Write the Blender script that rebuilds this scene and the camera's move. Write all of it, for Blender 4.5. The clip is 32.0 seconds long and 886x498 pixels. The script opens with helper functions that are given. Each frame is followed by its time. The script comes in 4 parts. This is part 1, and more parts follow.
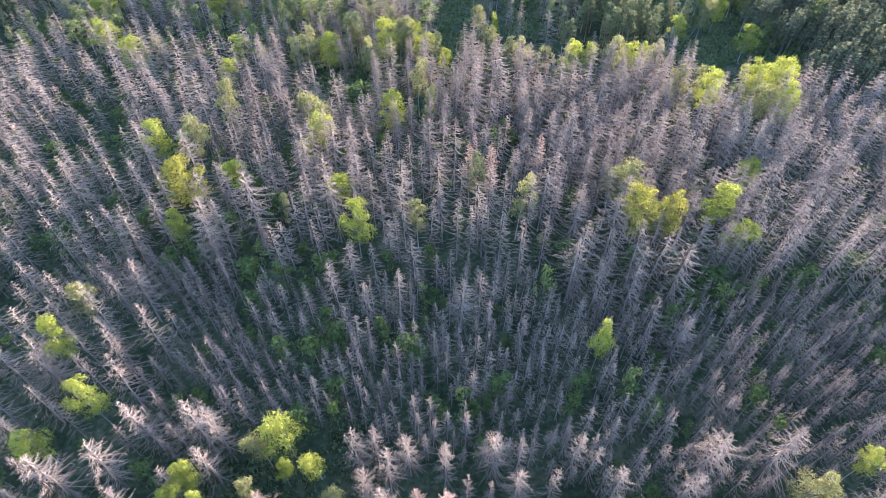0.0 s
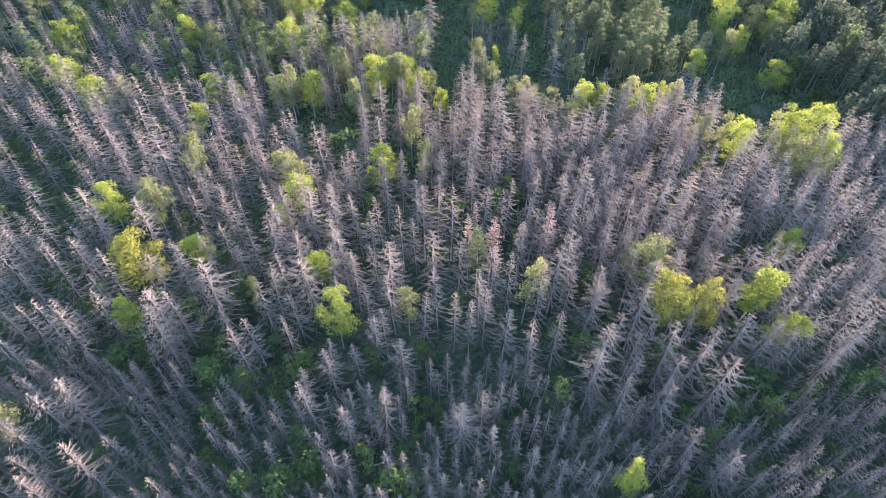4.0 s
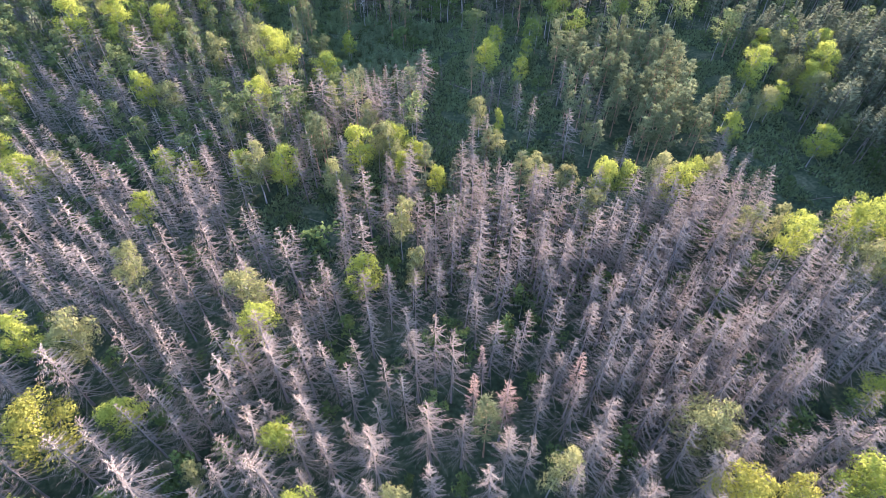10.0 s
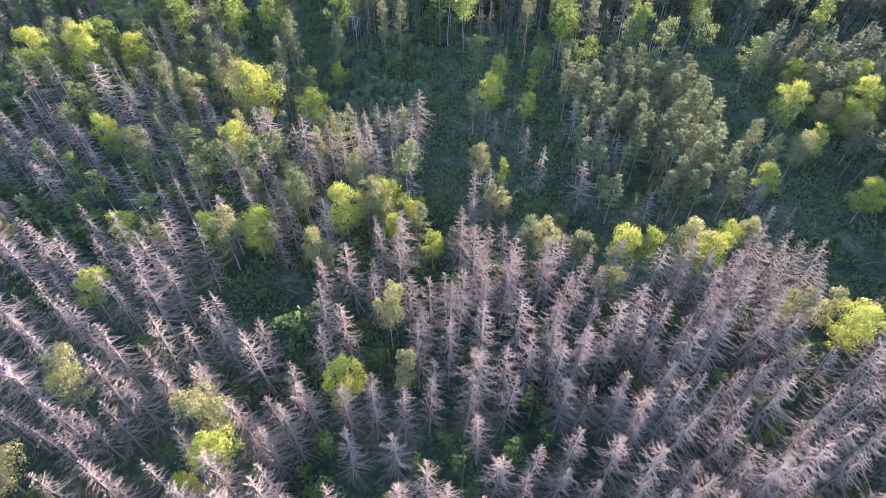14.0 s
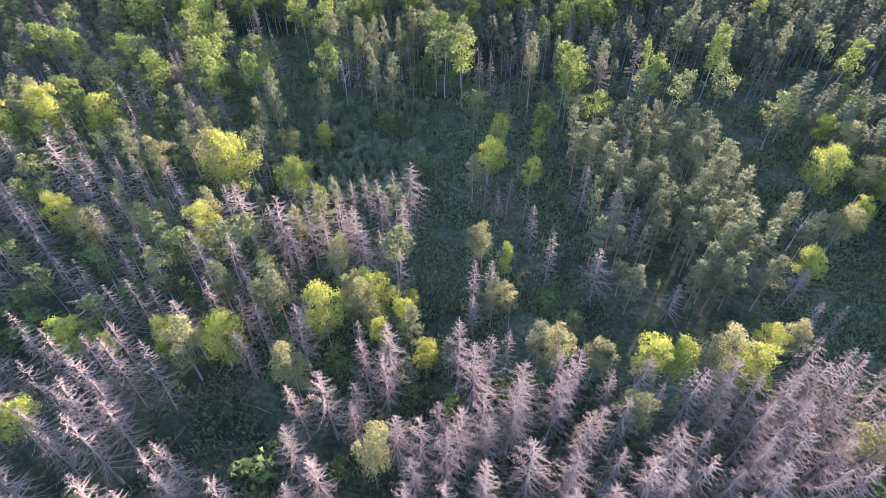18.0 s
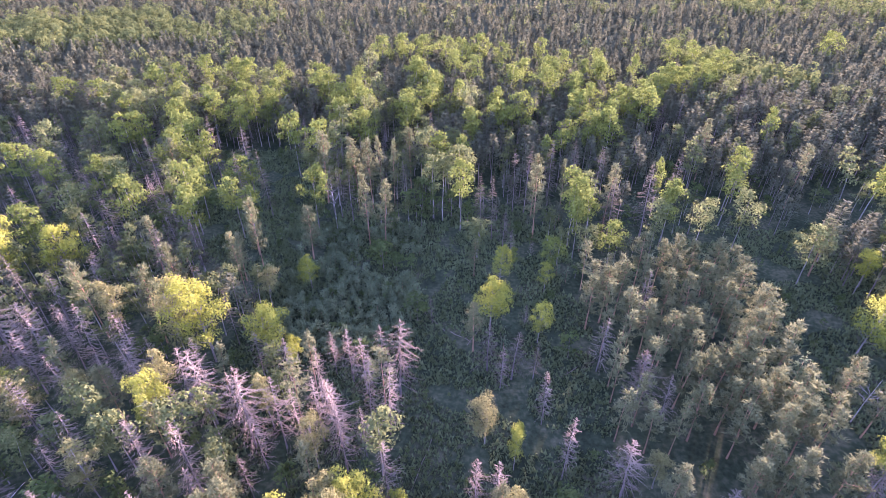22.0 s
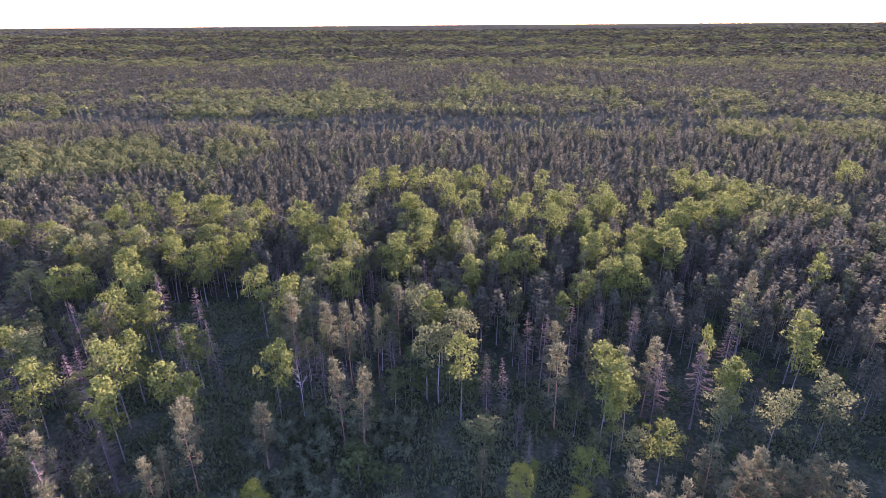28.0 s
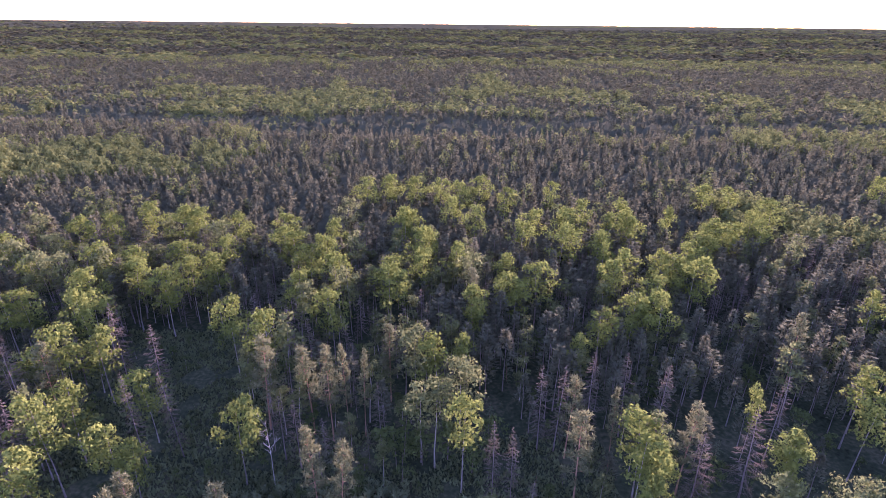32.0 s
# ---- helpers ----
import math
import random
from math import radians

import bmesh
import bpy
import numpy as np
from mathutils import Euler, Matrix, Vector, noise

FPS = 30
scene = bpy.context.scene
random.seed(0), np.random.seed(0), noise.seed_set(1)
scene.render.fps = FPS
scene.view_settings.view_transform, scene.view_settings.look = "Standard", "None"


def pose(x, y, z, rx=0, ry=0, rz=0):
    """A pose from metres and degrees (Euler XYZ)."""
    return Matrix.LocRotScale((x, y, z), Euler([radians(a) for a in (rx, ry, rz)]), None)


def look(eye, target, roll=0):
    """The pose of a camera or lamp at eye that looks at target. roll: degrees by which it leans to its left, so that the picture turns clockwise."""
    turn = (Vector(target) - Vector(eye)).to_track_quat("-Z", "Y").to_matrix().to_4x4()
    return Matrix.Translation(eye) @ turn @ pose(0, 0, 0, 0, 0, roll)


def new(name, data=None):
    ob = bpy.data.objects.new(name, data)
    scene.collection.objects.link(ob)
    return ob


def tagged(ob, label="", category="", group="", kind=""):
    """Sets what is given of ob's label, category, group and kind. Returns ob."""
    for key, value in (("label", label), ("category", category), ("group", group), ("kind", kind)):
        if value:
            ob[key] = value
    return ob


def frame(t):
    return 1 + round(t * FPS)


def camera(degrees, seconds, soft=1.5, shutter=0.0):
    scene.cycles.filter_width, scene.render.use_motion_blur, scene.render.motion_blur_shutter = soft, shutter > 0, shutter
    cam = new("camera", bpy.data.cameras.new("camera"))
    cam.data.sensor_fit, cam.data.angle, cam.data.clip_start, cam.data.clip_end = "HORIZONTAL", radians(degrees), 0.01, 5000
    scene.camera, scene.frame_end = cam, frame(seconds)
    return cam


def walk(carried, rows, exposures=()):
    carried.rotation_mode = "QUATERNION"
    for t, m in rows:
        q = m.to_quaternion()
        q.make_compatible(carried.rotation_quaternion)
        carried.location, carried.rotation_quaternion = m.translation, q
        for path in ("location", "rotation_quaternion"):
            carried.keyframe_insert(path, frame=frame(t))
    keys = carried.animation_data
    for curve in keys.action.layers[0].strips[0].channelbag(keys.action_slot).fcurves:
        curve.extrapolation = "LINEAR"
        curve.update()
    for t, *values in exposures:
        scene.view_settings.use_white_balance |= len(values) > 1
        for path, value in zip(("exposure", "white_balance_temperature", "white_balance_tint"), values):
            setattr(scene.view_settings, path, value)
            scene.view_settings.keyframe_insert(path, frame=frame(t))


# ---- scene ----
# ---- camera ----
cam = camera(79.8, 32.0, soft=0.9)
PATH = [
    (0, (1.362, 2.874, 81.559), (1.302, 4.249, 80.108), 0.2),
    (1, (1.106, 8.42, 81.5), (1.049, 9.797, 80.05), 0.3),
    (2, (0.947, 13.826, 81.465), (0.893, 15.203, 80.016), 0.3),
    (3, (0.935, 19.229, 81.398), (0.883, 20.608, 79.951), 0.4),
    (5.5, (0.582, 32.394, 80.812), (0.53, 33.784, 79.376), 0.2),
    (6, (0.505, 34.987, 80.777), (0.454, 36.379, 79.342), 0.2),
    (7, (0.278, 40.171, 80.716), (0.23, 41.565, 79.283), 0.1),
    (8, (-0.175, 45.259, 80.665), (-0.214, 46.656, 79.235), 0.3),
    (9, (-0.555, 50.336, 80.579), (-0.59, 51.739, 79.154), 0.4),
    (11, (-0.882, 60.603, 80.463), (-0.916, 62.008, 79.04), 0.6),
    (12, (-0.763, 65.863, 80.552), (-0.799, 67.268, 79.128), 0.6),
    (13, (-0.576, 71.311, 80.64), (-0.615, 72.712, 79.213), 0.4),
    (14, (-0.358, 76.727, 80.657), (-0.401, 78.127, 79.229), 0.3),
    (16.5, (-0.141, 89.652, 80.506), (-0.188, 91.06, 79.087), -0.1),
    (17, (-0.05, 92.297, 80.512), (-0.098, 93.706, 79.094), -0.2),
    (18, (0.17, 97.72, 80.602), (0.119, 99.173, 79.228), -0.3),
    (19, (0.282, 103.306, 80.743), (0.227, 104.81, 79.426), -0.4),
    (20, (0.287, 109.023, 80.888), (0.232, 110.575, 79.629), -0.4),
    (21, (0.252, 114.597, 80.992), (0.196, 116.197, 79.793), -0.1),
    (22, (0.35, 120.117, 81.078), (0.291, 121.763, 79.944), -0.2),
    (23, (0.576, 125.622, 81.138), (0.513, 127.311, 80.068), -0.5),
    (24, (0.647, 131.122, 81.162), (0.584, 132.851, 80.159), -0.5),
    (25, (0.505, 136.64, 81.157), (0.444, 138.407, 80.223), -0.3),
    (26, (0.262, 142.107, 81.161), (0.207, 143.91, 80.297), -0.2),
    (26.5, (0.101, 144.889, 81.169), (0.046, 146.709, 80.34), -0.2),
    (28.5, (-0.805, 155.91, 81.169), (-0.851, 157.751, 80.388), -0.5),
    (29, (-0.941, 158.633, 81.145), (-0.987, 160.473, 80.361), -0.0),
    (30, (-1.068, 163.902, 80.953), (-1.112, 165.741, 80.169), 0.2),
    (31, (-1.202, 168.864, 80.697), (-1.246, 170.702, 79.911), 0.5),
    (32, (-1.465, 173.689, 80.453), (-1.508, 175.528, 79.668), 0.6),
]
EXPOSURES = [(0.0, 3.72, 5960, 34), (6.0, 3.72, 5980, 36), (14.0, 3.72, 6000, 41), (17.0, 3.74, 6020, 46), (20.0, 3.78, 6040, 60), (22.0, 3.92, 6080, 76), (24.0, 3.74, 6060, 83), (26.0, 3.54, 6020, 88), (28.5, 3.12, 6000, 86), (32.0, 3.1, 6000, 86)]
walk(cam, [(t, look(eye, target, roll)) for t, eye, target, roll in PATH], EXPOSURES)

# ---- world and sun ----
SUN_AZ, SUN_EL = radians(29), radians(7.0)
world = bpy.data.worlds.new("sky")
scene.world = world
world.use_nodes = True
wn = world.node_tree.nodes
sky = wn.new("ShaderNodeTexSky")
sky.sky_type = "NISHITA"
sky.sun_disc = False
sky.sun_elevation, sky.sun_rotation = SUN_EL, SUN_AZ
sky.air_density, sky.dust_density, sky.ozone_density = 1.0, 0.3, 2.0
world.node_tree.links.new(sky.outputs["Color"], wn["Background"].inputs["Color"])
wn["Background"].inputs["Strength"].default_value = 0.15

sun_lamp = bpy.data.lights.new("sun", "SUN")
sun_lamp.energy, sun_lamp.angle, sun_lamp.color = 4.4, radians(0.8), (1.0, 0.86, 0.68)
sun_dir = Vector((math.sin(SUN_AZ) * math.cos(SUN_EL), math.cos(SUN_AZ) * math.cos(SUN_EL), math.sin(SUN_EL)))
new("sun", sun_lamp).matrix_world = look(sun_dir * 400, (0, 0, 0))


# ---- materials ----
def surface(name, dark, light, rough=0.85, grain=6.0, patch=0.12, glow=0.0, vary=0.25, bump=0.0, third=None, gloss=0.0):
    """Diffuse surface whose colour runs from dark to light by a fine and a coarse noise and from thing to thing; glow: share of light let through."""
    mat = bpy.data.materials.new(name)
    mat.use_nodes = True
    nt = mat.node_tree
    n, link = nt.nodes, nt.links.new
    bsdf = n["Principled BSDF"]
    geo = n.new("ShaderNodeNewGeometry")
    info = n.new("ShaderNodeObjectInfo")
    fine, coarse = n.new("ShaderNodeTexNoise"), n.new("ShaderNodeTexNoise")
    for tex, scale in ((fine, grain), (coarse, patch)):
        tex.inputs["Scale"].default_value = scale
        tex.inputs["Detail"].default_value = 3.0
        link(geo.outputs["Position"], tex.inputs["Vector"])
    both = n.new("ShaderNodeMath")
    both.operation = "ADD"
    link(fine.outputs["Fac"], both.inputs[0])
    link(coarse.outputs["Fac"], both.inputs[1])
    rand = n.new("ShaderNodeMath")
    rand.operation = "MULTIPLY_ADD"
    rand.inputs[1].default_value = vary * 2
    link(info.outputs["Random"], rand.inputs[0])
    link(both.outputs[0], rand.inputs[2])
    isle = n.new("ShaderNodeMath")
    isle.operation = "MULTIPLY_ADD"
    isle.inputs[1].default_value = vary * 2
    link(geo.outputs["Random Per Island"], isle.inputs[0])
    link(rand.outputs[0], isle.inputs[2])
    span = n.new("ShaderNodeMapRange")
    span.inputs["From Min"].default_value = 0.6 + vary * 0.4
    span.inputs["From Max"].default_value = 1.4 + vary * 3.2
    link(isle.outputs[0], span.inputs["Value"])
    ramp = n.new("ShaderNodeValToRGB")
    ramp.color_ramp.elements[0].color = (*dark, 1)
    ramp.color_ramp.elements[1].color = (*light, 1)
    if third:
        mid = ramp.color_ramp.elements.new(0.5)
        mid.color = (*third, 1)
    link(span.outputs["Result"], ramp.inputs["Fac"])
    link(ramp.outputs["Color"], bsdf.inputs["Base Color"])
    bsdf.inputs["Roughness"].default_value = rough
    bsdf.inputs["Specular IOR Level"].default_value = gloss
    if bump:
        relief = n.new("ShaderNodeBump")
        relief.inputs["Strength"].default_value = bump
        link(fine.outputs["Fac"], relief.inputs["Height"])
        link(relief.outputs["Normal"], bsdf.inputs["Normal"])
    if glow:
        thin = n.new("ShaderNodeBsdfTranslucent")
        mix = n.new("ShaderNodeMixShader")
        mix.inputs["Fac"].default_value = glow
        link(ramp.outputs["Color"], thin.inputs["Color"])
        link(bsdf.outputs["BSDF"], mix.inputs[1])
        link(thin.outputs["BSDF"], mix.inputs[2])
        link(mix.outputs["Shader"], n["Material Output"].inputs["Surface"])
    return mat


DEAD_TWIG = surface("dead_twig", (0.108, 0.089, 0.072), (0.28, 0.237, 0.192), glow=0.3)
OLD_TWIG = surface("old_twig", (0.066, 0.061, 0.046), (0.158, 0.142, 0.108), glow=0.25)
RUSTY_TWIG = surface("rusty_twig", (0.155, 0.11, 0.086), (0.335, 0.25, 0.205), glow=0.4)
DEAD_BARK = surface("dead_bark", (0.09, 0.075, 0.07), (0.22, 0.19, 0.175), bump=0.4)
PINE_BARK = surface("pine_bark", (0.14, 0.09, 0.065), (0.36, 0.21, 0.13), bump=0.4)
BIRCH_BARK = surface("birch_bark", (0.08, 0.07, 0.06), (0.30, 0.28, 0.25), grain=3.0, bump=0.3)
FRESH_LEAF = surface("fresh_leaf", (0.122, 0.148, 0.026), (0.31, 0.345, 0.066), glow=0.42, vary=0.13)
GOLD_LEAF = surface("gold_leaf", (0.126, 0.13, 0.026), (0.305, 0.3, 0.062), glow=0.42, vary=0.13)
OLIVE_LEAF = surface("olive_leaf", (0.105, 0.115, 0.045), (0.228, 0.23, 0.095), glow=0.45, vary=0.13)
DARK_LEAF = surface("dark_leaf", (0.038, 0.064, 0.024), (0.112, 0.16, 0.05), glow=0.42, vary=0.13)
PINE_NEEDLE = surface("pine_needle", (0.064, 0.082, 0.038), (0.16, 0.176, 0.086), glow=0.3)
GREEN_NEEDLE = surface("green_needle", (0.05, 0.085, 0.045), (0.13, 0.17, 0.085), glow=0.25)
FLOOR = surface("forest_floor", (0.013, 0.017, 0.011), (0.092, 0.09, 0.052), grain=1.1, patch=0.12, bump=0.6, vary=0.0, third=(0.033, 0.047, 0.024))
GRASS = surface("grass", (0.058, 0.092, 0.042), (0.15, 0.19, 0.085), glow=0.3)
SAPLING_NEEDLE = surface("sapling_needle", (0.075, 0.115, 0.06), (0.165, 0.21, 0.105), glow=0.35)
GREY_NEEDLE = surface("grey_needle", (0.05, 0.063, 0.038), (0.116, 0.13, 0.078), glow=0.3)
PALE_WOOD = surface("pale_wood", (0.20, 0.185, 0.17), (0.42, 0.395, 0.37), bump=0.3)
WOOD_LEAF = surface("wood_leaf", (0.07, 0.102, 0.025), (0.158, 0.2, 0.05), glow=0.38, vary=0.13)
WOOD_OLIVE = surface("wood_olive", (0.07, 0.094, 0.036), (0.145, 0.174, 0.068), glow=0.38, vary=0.13)
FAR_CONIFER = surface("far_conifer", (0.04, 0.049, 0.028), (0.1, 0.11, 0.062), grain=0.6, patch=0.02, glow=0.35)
FAR_LEAF = surface("far_leaf", (0.06, 0.085, 0.03), (0.138, 0.164, 0.054), grain=0.6, patch=0.02, glow=0.35)


# ---- mesh making ----
rng = np.random.default_rng(7)


class Heap:
    """Triangles gathered for one mesh."""

    def __init__(self):
        self.v, self.f, self.n = [], [], 0

    def add(self, verts, faces):
        verts, faces = np.asarray(verts, float).reshape(-1, 3), np.asarray(faces, int).reshape(-1, 3)
        self.v.append(verts)
        self.f.append(faces + self.n)
        self.n += len(verts)

    def arrays(self):
        return np.concatenate(self.v), np.concatenate(self.f)


def mesh_of(name, verts, faces, material):
    me = bpy.data.meshes.new(name)
    me.vertices.add(len(verts))
    me.vertices.foreach_set("co", np.ascontiguousarray(verts, dtype=np.float32).ravel())
    me.loops.add(len(faces) * 3)
    me.loops.foreach_set("vertex_index", np.ascontiguousarray(faces, dtype=np.int32).ravel())
    me.polygons.add(len(faces))
    me.polygons.foreach_set("loop_start", np.arange(0, len(faces) * 3, 3, dtype=np.int32))
    me.update(calc_edges=True)
    me.materials.append(material)
    return me


def tube(heap, points, radii, sides=6):
    """A tapered round stem along points, closed at its tip."""
    points = np.asarray(points, float)
    rings = len(points)
    ang = np.linspace(0, 2 * np.pi, sides, endpoint=False)
    verts = []
    for i in range(rings):
        d = points[min(i + 1, rings - 1)] - points[max(i - 1, 0)]
        d /= np.linalg.norm(d) + 1e-9
        side = np.cross(d, (0.3, 0.9, 0.1))
        side /= np.linalg.norm(side) + 1e-9
        up = np.cross(side, d)
        verts.append(points[i] + radii[i] * (np.cos(ang)[:, None] * side + np.sin(ang)[:, None] * up))
    faces = []
    for i in range(rings - 1):
        for k in range(sides):
            a, b = i * sides + k, i * sides + (k + 1) % sides
            faces += [(a, b, b + sides), (a, b + sides, a + sides)]
    for k in range(1, sides - 1):
        faces.append(((rings - 1) * sides, (rings - 1) * sides + k, (rings - 1) * sides + k + 1))
    heap.add(np.concatenate(verts), faces)


def stem(h, r, bend, g, tip=0.15):
    """Points and radii of a slightly bent stem."""
    z = np.linspace(0, h, 6)
    dx, dy = g.normal(0, bend, 2)
    pts = np.stack([dx * (z / h) ** 2 + g.normal(0, bend * 0.08, 6), dy * (z / h) ** 2 + g.normal(0, bend * 0.08, 6), z], 1)
    pts[0] = 0, 0, -0.3
    rad = r * (1 - (1 - tip) * (z / h))
    rad[0] *= 1.35
    return pts, rad


def along(pts, z):
    return np.array([np.interp(z, pts[:, 2], pts[:, 0]), np.interp(z, pts[:, 2], pts[:, 1]), z])


def needle_tree(seed, h=20.0, reach=2.45, whorls=22, per=5, twigs=12, low=0.3, wide=0.05, droop=0.45, ragged=0.3, thick=0.035, sides=6, slim=0.75, twig=0.36):
    """A spruce: trunk, and a crown of drooping boughs, each a frond of paired hanging side twigs."""
    g = np.random.default_rng(seed)
    trunk, crown = Heap(), Heap()
    pts, rad = stem(h, h * 0.0085, h * 0.012, g, 0.06)
    tube(trunk, pts, rad, sides)
    gone = g.uniform(0, 6.28)
    for w in range(whorls):
        u = low + (0.985 - low) * (w / (whorls - 1)) ** 0.9
        full = reach * min(1.0, 1.55 * (1 - u) ** slim + 0.04) * g.uniform(0.8, 1.12)
        turn = g.uniform(0, 6.28)
        for k in range(per):
            a = turn + k * 6.283 / per + g.normal(0, 0.25)
            if g.random() < ragged * (1.2 - u) * (1.6 if math.cos(a - gone) > 0.3 else 0.7):
                continue
            length = full * g.uniform(0.65, 1.15) * (1 if g.random() > 0.08 else 1.25)
            out = np.array([math.cos(a), math.sin(a), 0.0])
            across = np.array([-out[1], out[0], 0.0])
            root = along(pts, h * u + g.normal(0, 0.15))
            rise = 0.8 * (u - 0.7) - 0.75 * droop
            s = np.array([0.0, 0.5, 1.0])
            line = root + np.outer(s * length, out)
            line[:, 2] += length * (rise * s + 0.3 * s * s)
            blade = across * 0.6 + np.array([0, 0, 0.8])
            strip = [line[0] + blade * thick, line[0] - blade * thick, line[1] + blade * thick * 0.7, line[1] - blade * thick * 0.7, line[2]]
            crown.add(strip, [(0, 2, 1), (1, 2, 3), (2, 4, 3)])
            m = max(2, int(round(twigs * (0.35 + 0.75 * length / reach))))
            hang = g.uniform(0.25, 0.8)
            for j in range(m):
                f = 0.16 + 0.84 * (j + g.uniform(0.1, 0.9)) / m
                at = np.array([np.interp(f, s, line[:, i]) for i in range(3)])
                side = 1 if j % 2 else -1
                tl = (0.2 + twig * length) * (1.1 - 0.62 * f) * g.uniform(0.6, 1.25)
                way = out * g.uniform(0.55, 0.95) + across * side * g.uniform(0.35, 0.8) + np.array([0, 0, -hang * g.uniform(0.4, 1.3)])
                way /= np.linalg.norm(way)
                base = out * wide * 0.7 + np.array([0, 0, wide * 0.7])
                crown.add([at - base, at + base, at + way * tl], [(0, 1, 2)])
    return trunk.arrays(), crown.arrays()


def leafy_tree(seed, h=18.0, reach=3.0, base=0.35, lobes=14, leaves=90, size=0.42, open_=0.25, limbs=True, r=0.13):
    """A broad-leaved tree: trunk with limbs, and a tall crown of many small leaf clusters in uneven lobes."""
    g = np.random.default_rng(seed)
    trunk, crown, boughs_of = Heap(), Heap(), Heap()
    pts, rad = stem(h * 0.9, r, h * 0.03, g, 0.12)
    tube(trunk, pts, rad, 7 if limbs else 4)
    lean = g.normal(0, 0.12, 2) * reach
    for i in range(lobes):
        v = (i + 0.5) / lobes
        girth = math.sin(math.pi * (0.1 + 0.84 * v ** 0.85)) ** 0.7
        a = i * 2.4 + g.normal(0, 0.5)
        out = g.uniform(0.55, 1.12) if i % 4 else g.uniform(0.0, 0.4)
        rad_l = min(reach, 3.6) * g.uniform(0.27, 0.5) * (0.75 + 0.25 * girth)
        away = max(0.0, reach - rad_l * 0.8) * girth * out
        z = h * (base + (1 - base) * (0.06 + 0.86 * v)) + g.normal(0, 0.3)
        mid = along(pts, min(z, h * 0.9)) * (1, 1, 0) + np.array([math.cos(a) * away + lean[0] * v, math.sin(a) * away + lean[1] * v, min(z, h - rad_l * 0.8)])
        foot = along(pts, max(z * 0.82 - away * 0.4, h * 0.12))
        bow = (foot + mid) / 2 + np.array([0, 0, -0.15 * away])
        if limbs:
            tube(boughs_of, [foot, bow, mid], [r * 0.4, r * 0.25, 0.015], 3)
        m = max(5, int(leaves * (0.45 + 0.55 * v) * (rad_l / (0.38 * min(reach, 3.6))) ** 1.6))
        d = g.normal(0, 1, (m, 3))
        d /= np.linalg.norm(d, axis=1)[:, None]
        d[:, 2] = np.where(d[:, 2] < -0.5, -d[:, 2] * 0.6, d[:, 2])
        lump = 1 + 0.45 * np.sin(d[:, 0] * 5 + i) * np.cos(d[:, 1] * 5 + 2 * i) * np.cos(d[:, 2] * 4 + i)
        c = mid + d * (rad_l * lump * (1 - 1.9 * open_ + (0.12 + 1.9 * open_) * g.random(m) ** 0.7))[:, None] * np.array([1, 1, 1.05])
        s = size * g.uniform(0.55, 1.35, m)
        nrm = d + g.normal(0, 0.42, (m, 3))
        nrm /= np.linalg.norm(nrm, axis=1)[:, None]
        t1 = np.cross(nrm, g.normal(0, 1, (m, 3)))
        t1 /= np.linalg.norm(t1, axis=1)[:, None]
        t2 = np.cross(nrm, t1)
        tri = np.stack([c + t1 * s[:, None] * 0.62, c - t1 * s[:, None] * 0.35 + t2 * s[:, None] * 0.5, c - t1 * s[:, None] * 0.4 - t2 * s[:, None] * 0.45], 1)
        crown.add(tri.reshape(-1, 3), np.arange(m * 3).reshape(-1, 3))
    return (trunk.arrays(), crown.arrays(), boughs_of.arrays()) if limbs else (trunk.arrays(), crown.arrays())


def pine_tree(seed, h=20.0, reach=2.2, base=0.55, boughs=22, needles=34, size=0.5, r=0.14, limbs=True):
    """A Scots pine: a long bare trunk, and tufts of needles at the ends of upturned boughs."""
    g = np.random.default_rng(seed)
    trunk, crown, boughs_of = Heap(), Heap(), Heap()
    pts, rad = stem(h * 0.96, r, h * 0.02, g, 0.15)
    tube(trunk, pts, rad, 7 if limbs else 4)
    for i in range(boughs):
        u = base + (1 - base) * (i + 0.3) / boughs
        v = (u - base) / (1 - base)
        away = reach * (1.0 - 0.8 * v ** 1.3) * min(1.0, 0.6 + 2.2 * v) * g.uniform(0.5, 1.1)
        a = i * 2.4 + g.normal(0, 0.5)
        foot = along(pts, h * u * 0.94)
        tip = foot + np.array([math.cos(a) * away, math.sin(a) * away, away * g.uniform(0.1, 0.5) + h * 0.03 * v])
        if limbs:
            tube(boughs_of, [foot, (foot + tip) / 2 - np.array([0, 0, 0.08 * away]), tip], [r * 0.3, r * 0.2, 0.012], 3)
        for part_of in (1.0, 0.62):
            mid = foot + (tip - foot) * part_of
            m = needles if part_of == 1.0 else needles // 2
            d = g.normal(0, 1, (m, 3))
            d[:, 2] = np.abs(d[:, 2]) * 1.2 + 0.15 * g.normal(0, 1, m)
            d /= np.linalg.norm(d, axis=1)[:, None]
            s = size * g.uniform(0.7, 1.5, m) * (0.8 + 0.35 * reach / 2.2)
            side = np.cross(d, g.normal(0, 1, (m, 3)))
            side /= np.linalg.norm(side, axis=1)[:, None]
            c = mid + d * (s * 0.25)[:, None] + g.normal(0, 0.22, (m, 3))
            tri = np.stack([c + side * s[:, None] * 0.17, c - side * s[:, None] * 0.17, c + d * s[:, None]], 1)
            crown.add(tri.reshape(-1, 3), np.arange(m * 3).reshape(-1, 3))
    return (trunk.arrays(), crown.arrays(), boughs_of.arrays()) if limbs else (trunk.arrays(), crown.arrays())


